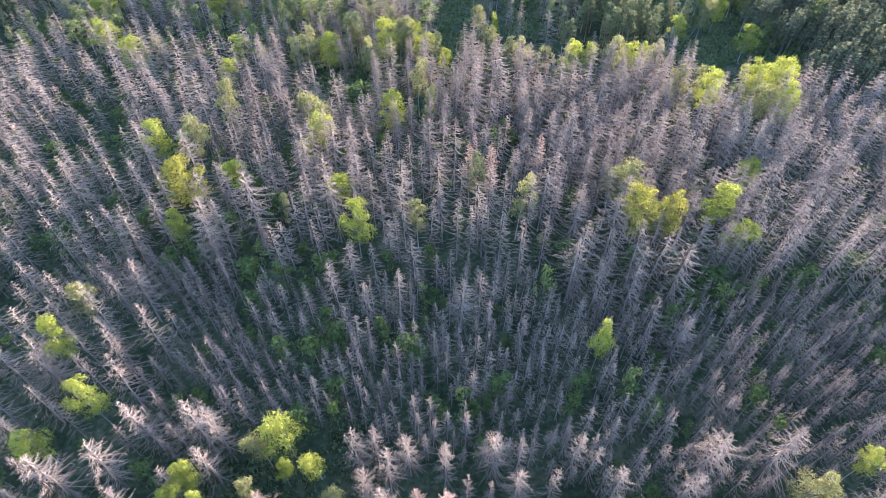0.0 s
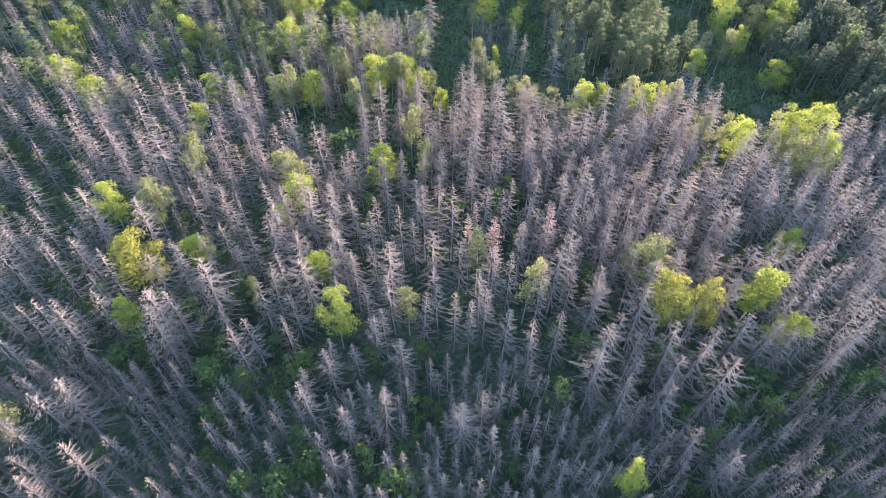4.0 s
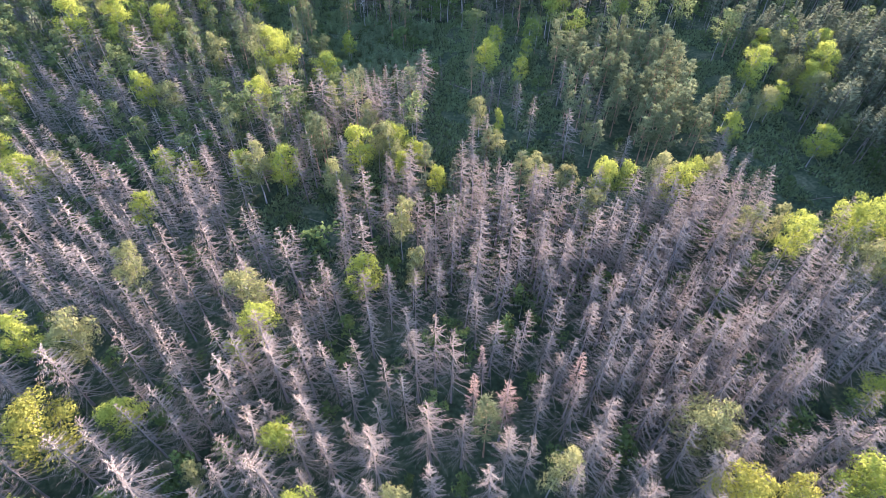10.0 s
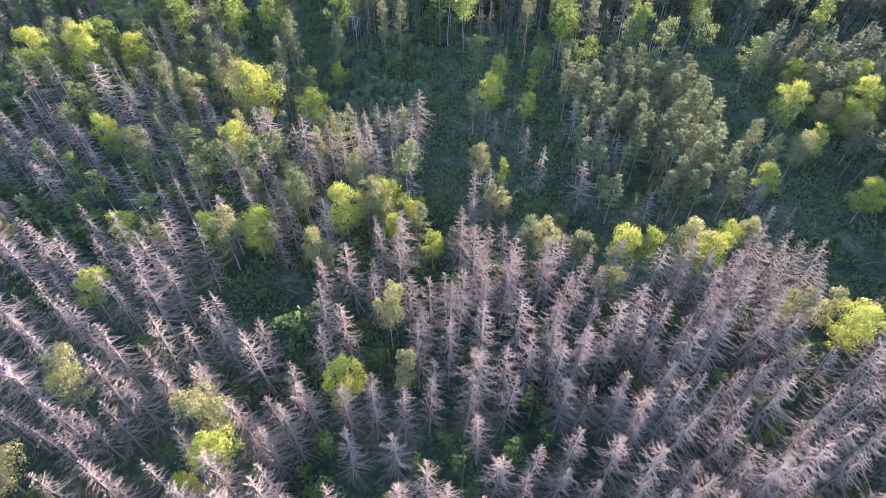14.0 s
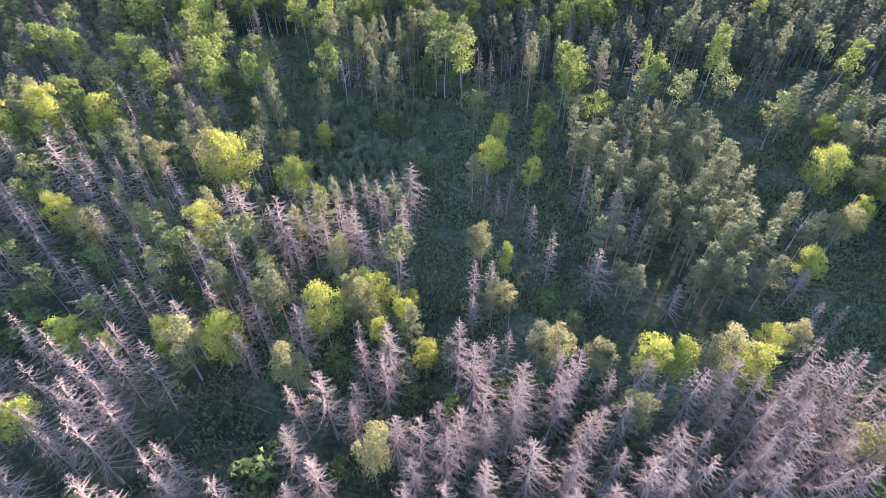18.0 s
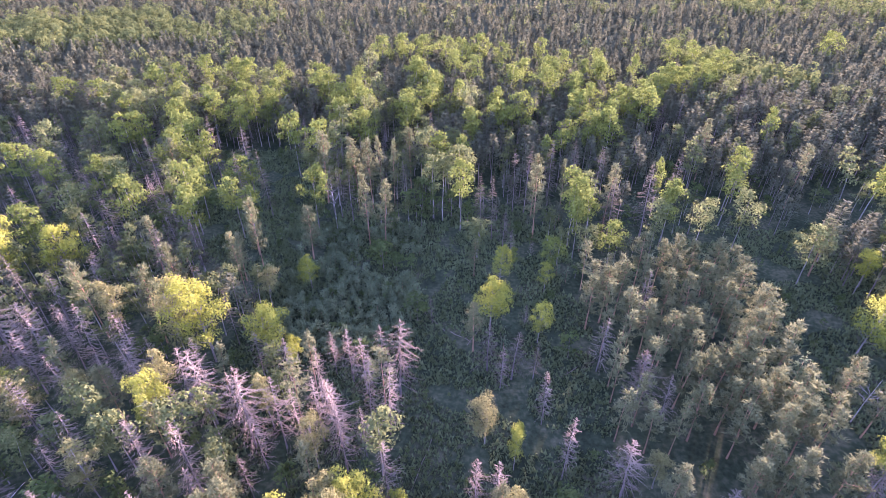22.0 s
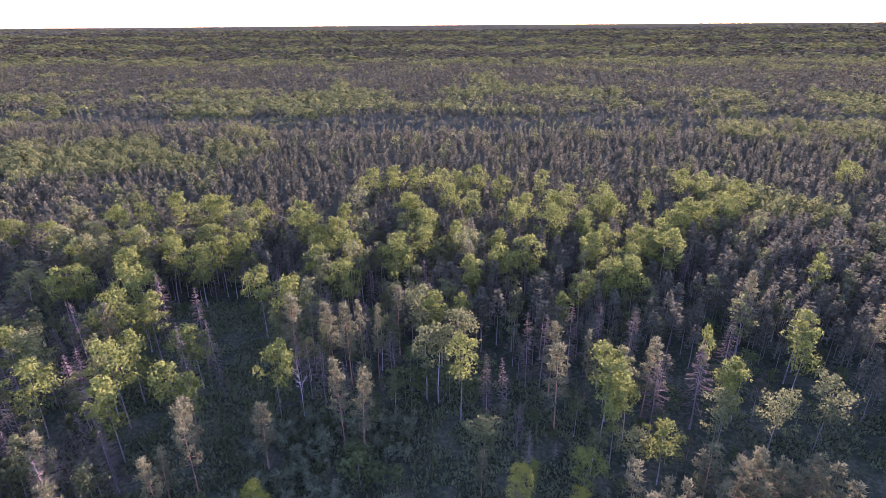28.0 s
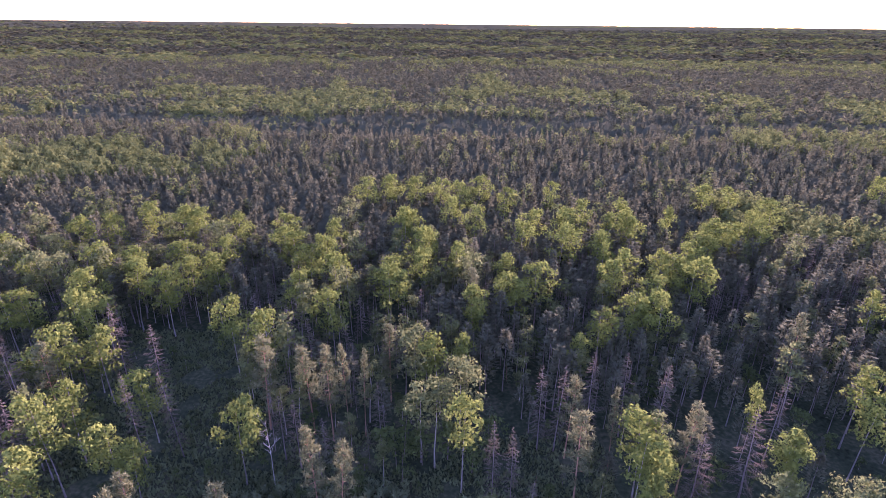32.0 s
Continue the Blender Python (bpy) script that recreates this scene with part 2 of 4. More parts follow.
def flakes(crown, g, c, nrm, size):
    """Small uneven sprays of foliage at the points c, facing nrm."""
    m = len(c)
    nrm = nrm + g.normal(0, 0.4, (m, 3))
    nrm /= np.linalg.norm(nrm, axis=1)[:, None]
    t1 = np.cross(nrm, g.normal(0, 1, (m, 3)))
    t1 /= np.linalg.norm(t1, axis=1)[:, None]
    t2 = np.cross(nrm, t1)
    s = (size * g.uniform(0.6, 1.35, m))[:, None]
    tri = np.stack([c + t1 * s * 0.7, c - t1 * s * 0.4 + t2 * s * 0.55, c - t1 * s * 0.45 - t2 * s * 0.5], 1)
    crown.add(tri.reshape(-1, 3), np.arange(m * 3).reshape(-1, 3))


def far_crown(seed, h=18.0, reach=2.2, base=0.3, count=70, size=0.9, leafy=False):
    """The crown of a distant tree as loose sprays: a lumpy dome, or a ragged spire."""
    g = np.random.default_rng(seed)
    crown = Heap()
    u = g.random(count) ** (0.7 if leafy else 0.85)
    a = g.uniform(0, 6.2832, count)
    p1, p2 = g.uniform(0, 6.28, 2)
    if leafy:
        w = np.sqrt(np.clip(1 - (1.5 * u - 0.55) ** 2 / 0.95, 0.02, 1)) * (1 + 0.3 * np.sin(3 * a + p1) * np.cos(5 * u + p2))
    else:
        w = (1 - 0.96 * u) ** 0.65 * (1 + 0.2 * np.sin(2 * a + p1 + 9 * u))
    w = w * reach * g.uniform(0.72, 1.05, count)
    c = np.stack([np.cos(a) * w, np.sin(a) * w, h * (base + (1 - base) * u)], 1)
    rise = (u - 0.25) * 1.6 if leafy else np.full(count, 0.55)
    flakes(crown, g, c, np.stack([np.cos(a), np.sin(a), rise], 1), size)
    return crown.arrays()


def fir_tree(seed, h=20.0, reach=2.3, base=0.3, sprays=270, size=0.6, r=0.13, blunt=0.6):
    """A close-grown living conifer: a full ragged crown of tiered boughs set with needle sprays."""
    g = np.random.default_rng(seed)
    trunk, crown = Heap(), Heap()
    pts, rad = stem(h * 0.95, r, h * 0.015, g, 0.12)
    tube(trunk, pts, rad, 4)
    u = g.random(sprays) ** 0.85
    a = g.uniform(0, 6.2832, sprays)
    w = reach * (1 - u * 0.97) ** blunt * g.uniform(0.35, 1.0, sprays) ** 0.7
    c = np.stack([np.cos(a) * w, np.sin(a) * w, h * (base + (1.0 - base) * u)], 1)
    out = np.stack([np.cos(a), np.sin(a), g.uniform(0.1, 1.1, sprays)], 1)
    out /= np.linalg.norm(out, axis=1)[:, None]
    s = (size * g.uniform(0.7, 1.4, sprays))[:, None]
    side = np.cross(out, g.normal(0, 1, (sprays, 3)))
    side /= np.linalg.norm(side, axis=1)[:, None]
    tri = np.stack([c + side * s * 0.4 - out * s * 0.6, c - side * s * 0.4 - out * s * 0.6, c + out * s], 1)
    crown.add(tri.reshape(-1, 3), np.arange(sprays * 3).reshape(-1, 3))
    return trunk.arrays(), crown.arrays()


def bare_tree(seed, h=12.0, r=0.13):
    """A long-dead tree: a pale bent trunk with a few forked bare limbs."""
    g = np.random.default_rng(seed)
    trunk, crown = Heap(), Heap()
    pts, rad = stem(h, r, h * 0.05, g, 0.2)
    tube(trunk, pts, rad, 7)
    for i in range(11):
        u = g.uniform(0.45, 0.98)
        a, length = g.uniform(0, 6.28), h * g.uniform(0.1, 0.24) * (1.25 - 0.5 * u)
        foot = along(pts, h * u)
        out = np.array([math.cos(a), math.sin(a), g.uniform(0.2, 0.9)])
        mid = foot + out * length * 0.5 + g.normal(0, 0.12, 3)
        tip = foot + out * length + g.normal(0, 0.3, 3)
        tube(crown, [foot, mid, tip], [r * 0.42, r * 0.3, 0.02], 4)
        for j in range(4):
            end = mid + (tip - mid) * g.uniform(0, 0.8) + g.normal(0, 0.1, 3)
            tube(crown, [end, end + (out + g.normal(0, 0.7, 3)) * length * 0.32], [r * 0.2, 0.012], 3)
    return trunk.arrays(), crown.arrays()


class Kind:
    """One sort of tree: several built shapes, their materials and tags."""

    def __init__(self, name, shapes, bark, foliage, label, category, group, height):
        self.name, self.label, self.category, self.group, self.height = name, label, category, group, height
        self.shapes, self.bark, self.foliage = shapes, bark, foliage
        self.meshes = [[mesh_of(nm, *arrays, mat) for nm, arrays, mat in zip(("trunk", "crown", "branch_frame"), shape, (bark, foliage, bark))] for shape in shapes]
        self.spare, self.broad = [], None

    def thing(self, x, y, h, wide=1.0, pick=None):
        """A tree of its own at x, y, h metres high."""
        if self.broad and wide > 1.3:
            return self.broad.thing(x, y, h, wide / 1.6)
        i = int(rng.integers(len(self.shapes))) if pick is None else pick % len(self.shapes)
        root = new(self.name)
        k = h / self.height
        root.matrix_basis = Matrix.LocRotScale((x, y, lie(x, y)), Euler((rng.normal(0, 0.02), rng.normal(0, 0.02), rng.uniform(0, 6.28))), (k * wide, k * wide, k))
        root.empty_display_size = 0.5
        stem_of = None
        for nm, me in zip(("trunk", "crown", "branch_frame"), self.meshes[i]):
            ob = new(nm, me)
            ob.parent = stem_of if nm == "branch_frame" else root
            stem_of = stem_of or ob
        return tagged(root, self.label, self.category, self.group)

    def later(self, x, y, h, wide=1.0):
        """A tree that joins the uncounted rest of its stand."""
        self.spare.append((x, y, h, wide))

    def rest(self, name, label, thin=1.0):
        if not self.spare:
            return
        root = new(name)
        tagged(root, label, self.category, kind="stuff")
        for part_name, which, mat in (("trunks", 0, self.bark), ("crowns", 1, self.foliage)):
            heap = Heap()
            g = np.random.default_rng(11)
            for x, y, h, wide in self.spare:
                shape = self.shapes[int(g.integers(len(self.shapes)))]
                v, f = shape[which]
                if which == 0 and len(shape) > 2:
                    v, f = np.concatenate([v, shape[2][0]]), np.concatenate([f, shape[2][1] + len(v)])
                k, a = h / self.height, g.uniform(0, 6.28)
                c, s = math.cos(a), math.sin(a)
                lean = g.normal(0, 0.02, 2)
                w = v * (k * wide, k * wide, k)
                heap.add(np.stack([w[:, 0] * c - w[:, 1] * s + x + lean[0] * w[:, 2], w[:, 0] * s + w[:, 1] * c + y + lean[1] * w[:, 2], w[:, 2] + lie(x, y)], 1), f)
            ob = new(part_name, mesh_of(part_name, *heap.arrays(), mat))
            ob.parent = root


def lie(x, y):
    """Height of the ground: almost level near by, rising gently to a far low ridge."""
    r = math.hypot(x, y)
    far = min(1.0, max(0.0, (r - 1400) / 3300))
    near = max(0.0, 1 - r / 900)
    return near * (0.5 * math.sin(x * 0.021 + 1.0) * math.cos(y * 0.017) + 0.25 * math.sin(x * 0.09) * math.sin(y * 0.08 + 2)) + 58 * far * far * (3 - 2 * far)

# ---- sorts of tree ----
DEAD = Kind("dead_spruce", [needle_tree(100 + i, whorls=24 - i % 3, low=0.16 + 0.05 * (i % 3), reach=3.2 + 0.1 * i, ragged=0.06 + 0.07 * (i % 4), droop=0.55 + 0.09 * (i % 5), wide=0.055 - 0.003 * (i % 4), slim=0.6 + 0.06 * (i % 4), per=4 + i % 2, thick=0.075, twigs=14, twig=0.24) for i in range(8)],
            DEAD_BARK, DEAD_TWIG, "bare grey dead spruce with drooping brittle twigs in the stand", "tree", "dead spruces", 20.0)
RUSTY = Kind("rusty_spruce", [needle_tree(130 + i, whorls=23, reach=2.6 + 0.1 * i, ragged=0.08, twigs=13, wide=0.065, droop=0.6) for i in range(4)],
             DEAD_BARK, RUSTY_TWIG, "dying spruce with rust-brown needles still on its boughs", "tree", "dead spruces", 20.0)
THIN = Kind("thin_dead_spruce", [needle_tree(150 + i, whorls=14, per=5, reach=2.6 + 0.1 * i, twigs=6, ragged=0.12, wide=0.11, thick=0.06, droop=0.6, sides=4) for i in range(6)],
            DEAD_BARK, DEAD_TWIG, "small slender grey dead spruce in a crowded shaded stand", "tree", "small dead spruces", 20.0)
BRIGHT = Kind("birch", [leafy_tree(200 + i, lobes=13 + i % 4, reach=3.0 + 0.1 * i, base=0.3 + 0.05 * (i % 4), leaves=430, size=0.24, open_=0.15) for i in range(7)],
              BIRCH_BARK, FRESH_LEAF, "birch with fresh yellow-green spring leaves among dead spruces", "tree", "leafy trees", 18.0)
OLIVE = Kind("aspen", [leafy_tree(230 + i, lobes=13 + i % 3, reach=2.7 + 0.12 * i, base=0.3 + 0.04 * (i % 3), open_=0.18, leaves=390, size=0.235) for i in range(6)],
             BIRCH_BARK, OLIVE_LEAF, "aspen with thin olive-yellow young leaves", "tree", "leafy trees", 18.0)
BRIGHT.broad = Kind("birch", [leafy_tree(215 + i, lobes=25 + i, reach=4.9, base=0.27, leaves=350, size=0.25, open_=0.15, r=0.16) for i in range(4)],
                    BIRCH_BARK, FRESH_LEAF, "broad-crowned birch with fresh yellow-green spring leaves", "tree", "leafy trees", 18.0)
OLIVE.broad = Kind("aspen", [leafy_tree(245 + i, lobes=23 + i, reach=4.6, base=0.3, open_=0.18, leaves=320, size=0.245, r=0.16) for i in range(3)],
                   BIRCH_BARK, OLIVE_LEAF, "broad-crowned aspen with thin olive-yellow young leaves", "tree", "leafy trees", 18.0)
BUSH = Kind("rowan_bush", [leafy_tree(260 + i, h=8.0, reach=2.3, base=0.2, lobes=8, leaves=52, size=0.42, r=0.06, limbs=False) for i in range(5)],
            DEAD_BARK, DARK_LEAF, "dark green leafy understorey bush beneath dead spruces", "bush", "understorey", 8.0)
PINE = Kind("pine", [pine_tree(300 + i, reach=2.2 + 0.1 * i, base=0.36 + 0.03 * (i % 4), boughs=30, needles=46, size=0.36) for i in range(6)],
            PINE_BARK, PINE_NEEDLE, "tall pine with a grey-green tufted crown on a bare trunk", "tree", "pines", 20.0)
YOUNG = Kind("young_spruce", [needle_tree(330 + i, h=8.0, reach=1.7, whorls=10, per=5, twigs=5, low=0.05, wide=0.12, droop=0.2, ragged=0.05, sides=3) for i in range(4)],
             PINE_BARK, GREEN_NEEDLE, "living young spruce with dark green boughs", "tree", "young spruces", 8.0)
MID_DEAD = Kind("dead_spruce", [needle_tree(400 + i, whorls=18, per=5, twigs=7, low=0.2, reach=3.4, wide=0.055, thick=0.055, ragged=0.12, droop=0.6 + 0.1 * (i % 3), sides=3) for i in range(6)], DEAD_BARK, DEAD_TWIG, "", "tree", "", 20.0)
OLD = Kind("grey_dead_spruce", [needle_tree(140 + i, whorls=22 - i % 3, low=0.2, reach=2.8 + 0.1 * i, ragged=0.12, droop=0.65, wide=0.05) for i in range(4)],
           DEAD_BARK, OLD_TWIG, "weathered grey dead spruce standing in the mixed wood", "tree", "dead spruces", 20.0)
MID_OLD = Kind("dead_spruce", [needle_tree(410 + i, whorls=15, per=4, twigs=7, reach=2.9, wide=0.075, thick=0.05, ragged=0.12, droop=0.65, sides=3) for i in range(5)], DEAD_BARK, OLD_TWIG, "", "tree", "", 20.0)
MID_LEAF = Kind("birch", [leafy_tree(420 + i, lobes=14, leaves=105, size=0.42, reach=3.1, base=0.38 + 0.03 * (i % 4), open_=0.2, limbs=False) for i in range(7)],
                BIRCH_BARK, WOOD_LEAF, "birch with young yellow-green leaves in the mixed wood", "tree", "leafy trees", 18.0)
MID_OLIVE = Kind("aspen", [leafy_tree(430 + i, lobes=12, leaves=80, size=0.45, reach=2.9, base=0.36 + 0.04 * (i % 3), open_=0.25, limbs=False) for i in range(6)],
                 BIRCH_BARK, WOOD_OLIVE, "aspen with sparse olive-yellow leaves in the mixed wood", "tree", "leafy trees", 18.0)
MID_LEAF.broad = Kind("birch", [leafy_tree(450 + i, lobes=22, leaves=100, size=0.44, reach=4.9, base=0.4, open_=0.2, limbs=False) for i in range(4)],
                      BIRCH_BARK, WOOD_LEAF, "broad birch with young yellow-green leaves in the mixed wood", "tree", "leafy trees", 18.0)
MID_OLIVE.broad = Kind("aspen", [leafy_tree(455 + i, lobes=20, leaves=90, size=0.44, reach=4.6, base=0.38, open_=0.22, limbs=False) for i in range(3)],
                       BIRCH_BARK, WOOD_OLIVE, "broad aspen with sparse olive leaves in the mixed wood", "tree", "leafy trees", 18.0)
MAPLE = Kind("maple", [leafy_tree(270 + i, lobes=25 + i, reach=4.9, base=0.3, leaves=340, size=0.25, open_=0.15, r=0.16) for i in range(3)],
             BIRCH_BARK, GOLD_LEAF, "round-crowned maple with golden-olive young leaves", "tree", "leafy trees", 18.0)
MID_PINE = Kind("pine", [pine_tree(440 + i, boughs=18, needles=22, size=0.58, reach=2.5, base=0.38, limbs=False) for i in range(6)], PINE_BARK, PINE_NEEDLE, "", "tree", "", 20.0)
MID_GREY = Kind("pine", [fir_tree(460 + i, reach=2.7 + 0.12 * i, base=0.36 + 0.04 * (i % 3), blunt=0.6 + 0.08 * (i % 3)) for i in range(8)], DEAD_BARK, GREY_NEEDLE, "", "tree", "", 20.0)
SAPLING = Kind("pine_sapling", [pine_tree(480 + i, h=2.6, reach=0.75, base=0.1, boughs=9, needles=10, size=0.5, r=0.03, limbs=False) for i in range(5)],
               PINE_BARK, SAPLING_NEEDLE, "bushy grey-green pine sapling in the young plantation", "sapling", "plantation saplings", 2.6)
SNAG = Kind("dead_snag", [bare_tree(350 + i) for i in range(3)], PALE_WOOD, PALE_WOOD, "long-dead pale leafless tree with forked bare limbs", "tree", "dead snags", 12.0)
SORTS = {"m": MAPLE, "e": OLD, "a": SAPLING, "s": SNAG, "d": DEAD, "r": RUSTY, "t": THIN, "b": BRIGHT, "o": OLIVE, "g": BUSH, "p": PINE, "y": YOUNG}
MIDS = {"a": SAPLING, "d": MID_DEAD, "r": MID_DEAD, "t": MID_DEAD, "b": MID_LEAF, "o": MID_OLIVE, "g": BUSH, "e": MID_OLD, "p": MID_PINE, "q": MID_GREY, "y": YOUNG}

# ---- ground ----
def ground():
    radii = np.concatenate([np.linspace(0, 420, 70), np.geomspace(440, 4950, 30)])
    n = 120
    verts = [(0, 150, lie(0, 150))]
    for r in radii[1:]:
        for k in range(n):
            a = k / n * 2 * math.pi
            x, y = r * math.sin(a), 150 + r * math.cos(a)
            verts.append((x, y, lie(x, y)))
    faces = [(0, 1 + k, 1 + (k + 1) % n) for k in range(n)]
    for i in range(len(radii) - 2):
        for k in range(n):
            a, b = 1 + i * n + k, 1 + i * n + (k + 1) % n
            faces += [(a, a + n, b + n), (a, b + n, b)]
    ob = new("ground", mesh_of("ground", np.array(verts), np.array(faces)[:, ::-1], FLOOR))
    tagged(ob, "dark forest floor of litter, moss and low grass", "ground", kind="structure")


ground()

# ---- placed trees ----
taken = {}


def free(x, y, gap):
    cx, cy = int(x // 4), int(y // 4)
    for i in range(cx - 2, cx + 3):
        for j in range(cy - 2, cy + 3):
            for px, py, pg in taken.get((i, j), ()):
                if (px - x) ** 2 + (py - y) ** 2 < (max(gap, pg) if pg > 0 else gap) ** 2:
                    return False
    return True


def take(x, y, gap):
    taken.setdefault((int(x // 4), int(y // 4)), []).append((x, y, gap))


def plant(sort, rows):
    for x, y, h, wide in rows:
        (MIDS if sort in "bo" and y > 224 else SORTS)["e" if sort in "dr" and y > 192 else "d" if sort == "r" and y > 145 else sort].thing(x, y, h, wide)
        take(x, y, 1.9 if sort in "drty" else 2.4 * wide)


plant("g", [
    (-16.5, 39.3, 9, 0.60), (49.7, 39.8, 9, 0.60), (-41.3, 40.5, 8, 0.68), (20.1, 43.2, 8, 0.90), (28.5, 45.6, 11, 0.78), (21.9, 46.0, 10, 0.82),
    (-27.9, 50.0, 9, 0.86), (-22.2, 50.7, 9, 1.52), (-11.4, 55.6, 9, 0.67), (37.6, 59.0, 11, 0.60), (-36.1, 60.5, 8, 1.06), (-4.7, 62.1, 9, 0.70),
    (17.0, 64.9, 13, 0.60), (49.0, 65.0, 11, 0.60), (-31.5, 66.1, 10, 0.82), (-38.3, 67.4, 8, 1.67), (-26.8, 69.1, 8, 1.26), (-54.4, 69.9, 8, 1.28),
    (49.6, 70.0, 9, 1.46), (66.4, 70.9, 9, 1.46), (-50.4, 71.0, 8, 1.14), (-37.5, 71.6, 9, 0.79), (-12.0, 72.8, 7, 1.04), (-3.9, 73.4, 8, 1.01),
])
plant("g", [
    (-51.8, 73.5, 9, 1.08), (-79.9, 73.7, 8, 1.77), (77.3, 74.3, 9, 1.50), (36.3, 74.9, 8, 1.63), (42.4, 75.1, 8, 1.22), (17.9, 77.6, 8, 1.04),
    (-44.8, 79.9, 10, 1.02), (28.1, 80.3, 8, 0.85), (-38.3, 81.9, 9, 0.87), (1.4, 83.8, 9, 0.78), (-36.9, 84.4, 11, 0.80), (-42.8, 91.5, 9, 1.06),
    (52.8, 95.1, 8, 1.45), (61.3, 97.6, 8, 1.48), (12.3, 100.0, 9, 0.67), (1.8, 106.1, 9, 1.17), (8.5, 107.5, 13, 0.60), (14.1, 110.9, 10, 0.65),
    (-25.9, 130.9, 11, 1.59), (-81.1, 152.5, 7, 2.30), (-75.9, 155.4, 8, 2.20), (-89.1, 160.5, 7, 2.19), (-83.0, 161.7, 8, 2.28), (-58.5, 161.7, 11, 1.36),
])
plant("g", [
    (-51.2, 164.0, 9, 1.13), (18.2, 166.2, 5, 2.30), (-73.9, 173.0, 8, 2.04), (-44.4, 217.3, 9, 0.97), (-15.5, 228.3, 5, 2.30), (-18.7, 228.5, 9, 1.73),
    (-11.7, 229.6, 4, 2.20), (-20.3, 233.9, 6, 2.30), (2.8, 251.6, 8, 1.37), (-12.0, 252.4, 11, 1.46), (-7.0, 253.2, 10, 1.13), (-2.0, 254.9, 10, 1.33),
    (-75.1, 255.0, 8, 2.27), (-10.7, 255.2, 11, 1.34), (7.6, 257.5, 10, 1.12),
])
plant("b", [
    (-32.4, 25.5, 10, 1.06), (-36.9, 25.7, 10, 1.07), (-35.2, 28.8, 11, 1.11), (-22.2, 30.3, 9, 0.93), (-17.8, 31.5, 9, 1.10), (-58.3, 32.1, 11, 1.29),
    (-22.4, 34.5, 12, 1.30), (59.2, 34.8, 12, 0.80), (-53.8, 38.9, 13, 1.37), (-63.1, 48.0, 14, 1.14), (25.0, 52.0, 14, 0.86), (-18.9, 77.0, 16, 1.43),
    (-55.2, 77.4, 12, 1.30), (55.0, 78.5, 14, 1.17), (52.4, 83.8, 18, 1.23),
    (-24.6, 88.7, 14, 1.09), (-46.4, 91.3, 15, 1.14), (64.2, 98.3, 12, 1.65), (-33.7, 102.7, 12, 1.10), (-69.8, 102.7, 15, 1.50), (-32.4, 105.8, 17, 1.01),
])
plant("b", [
    (-16.5, 117.7, 15, 1.40), (81.0, 124.4, 17, 1.37), (64.6, 129.8, 17, 1.54), (77.6, 134.5, 17, 1.96), (82.7, 134.6, 18, 1.60), (-64.2, 134.6, 14, 1.08),
    (-95.0, 144.5, 14, 1.98), (46.7, 146.3, 16, 1.47), (35.4, 147.8, 14, 1.18), (31.5, 148.6, 15, 1.60), (-58.2, 149.6, 10, 0.87), (-4.7, 150.1, 11, 1.50),
    (-65.2, 151.0, 13, 1.85), (-39.7, 151.1, 14, 2.10), (-48.6, 152.3, 12, 1.67), (-107.1, 153.1, 15, 2.26), (53.1, 154.1, 13, 1.10), (-22.5, 155.7, 17, 1.51),
    (-8.6, 158.5, 12, 1.24), (-14.0, 162.0, 14, 1.80), (88.4, 167.5, 12, 2.15), (67.8, 171.0, 13, 1.21), (10.2, 172.9, 12, 0.75), (-118.1, 175.4, 15, 2.30),
])
plant("b", [
    (-51.2, 177.4, 17, 1.39), (-82.6, 181.5, 15, 1.42), (-119.4, 187.7, 14, 1.45), (85.4, 188.2, 13, 1.56), (-31.4, 191.7, 10, 0.81), (-99.2, 192.2, 10, 1.13),
    (-38.6, 197.1, 14, 2.14), (98.8, 197.4, 14, 1.51), (83.6, 201.6, 17, 1.74), (-49.3, 195.6, 22.1, 1.56), (104.6, 203.3, 16, 1.93), (17.6, 203.4, 11, 1.46),
    (7.5, 207.1, 14, 2.12), (109.1, 218.3, 15, 1.86), (-35.0, 219.7, 10, 1.75), (21.1, 220.8, 9, 1.43), (-116.4, 212.8, 21.1, 1.74), (94.4, 221.2, 13, 1.21),
    (-103.7, 213.7, 21.1, 1.66), (10.4, 222.2, 12, 1.36), (22.2, 224.1, 14, 1.52), (97.3, 224.1, 12, 1.21), (103.6, 226.4, 15, 1.55), (-92.1, 219.1, 18.1, 1.65),
])
plant("b", [
    (37.9, 229.7, 15, 1.81), (-102.9, 224.5, 19.1, 1.68), (-67.1, 233.2, 21.1, 1.14), (30.1, 234.4, 18.1, 0.96), (-55.1, 240.0, 18.1, 1.04), (-87.5, 239.8, 20.1, 1.72),
    (54.2, 240.6, 19.1, 0.81), (29.7, 240.3, 22.1, 1.14), (34.6, 241.1, 17.1, 1.05), (-59.1, 241.5, 20.1, 1.09), (-71.5, 243.0, 22.8, 1.49), (56.0, 244.1, 19.1, 1.12),
    (0.7, 246.9, 22.8, 0.97), (-39.5, 247.0, 20.1, 1.39), (32.3, 246.9, 21.1, 1.29), (-72.8, 251.1, 21.1, 0.98), (74.7, 252.0, 21.1, 0.95), (-101.3, 252.7, 19.1, 1.40),
    (114.7, 253.7, 20.1, 1.21), (56.4, 256.3, 19.1, 0.60), (-119.5, 256.5, 19.1, 1.43), (-61.7, 257.2, 18.1, 1.67), (-131.2, 260.0, 20.1, 1.72), (79.1, 260.9, 21.1, 1.08),
])
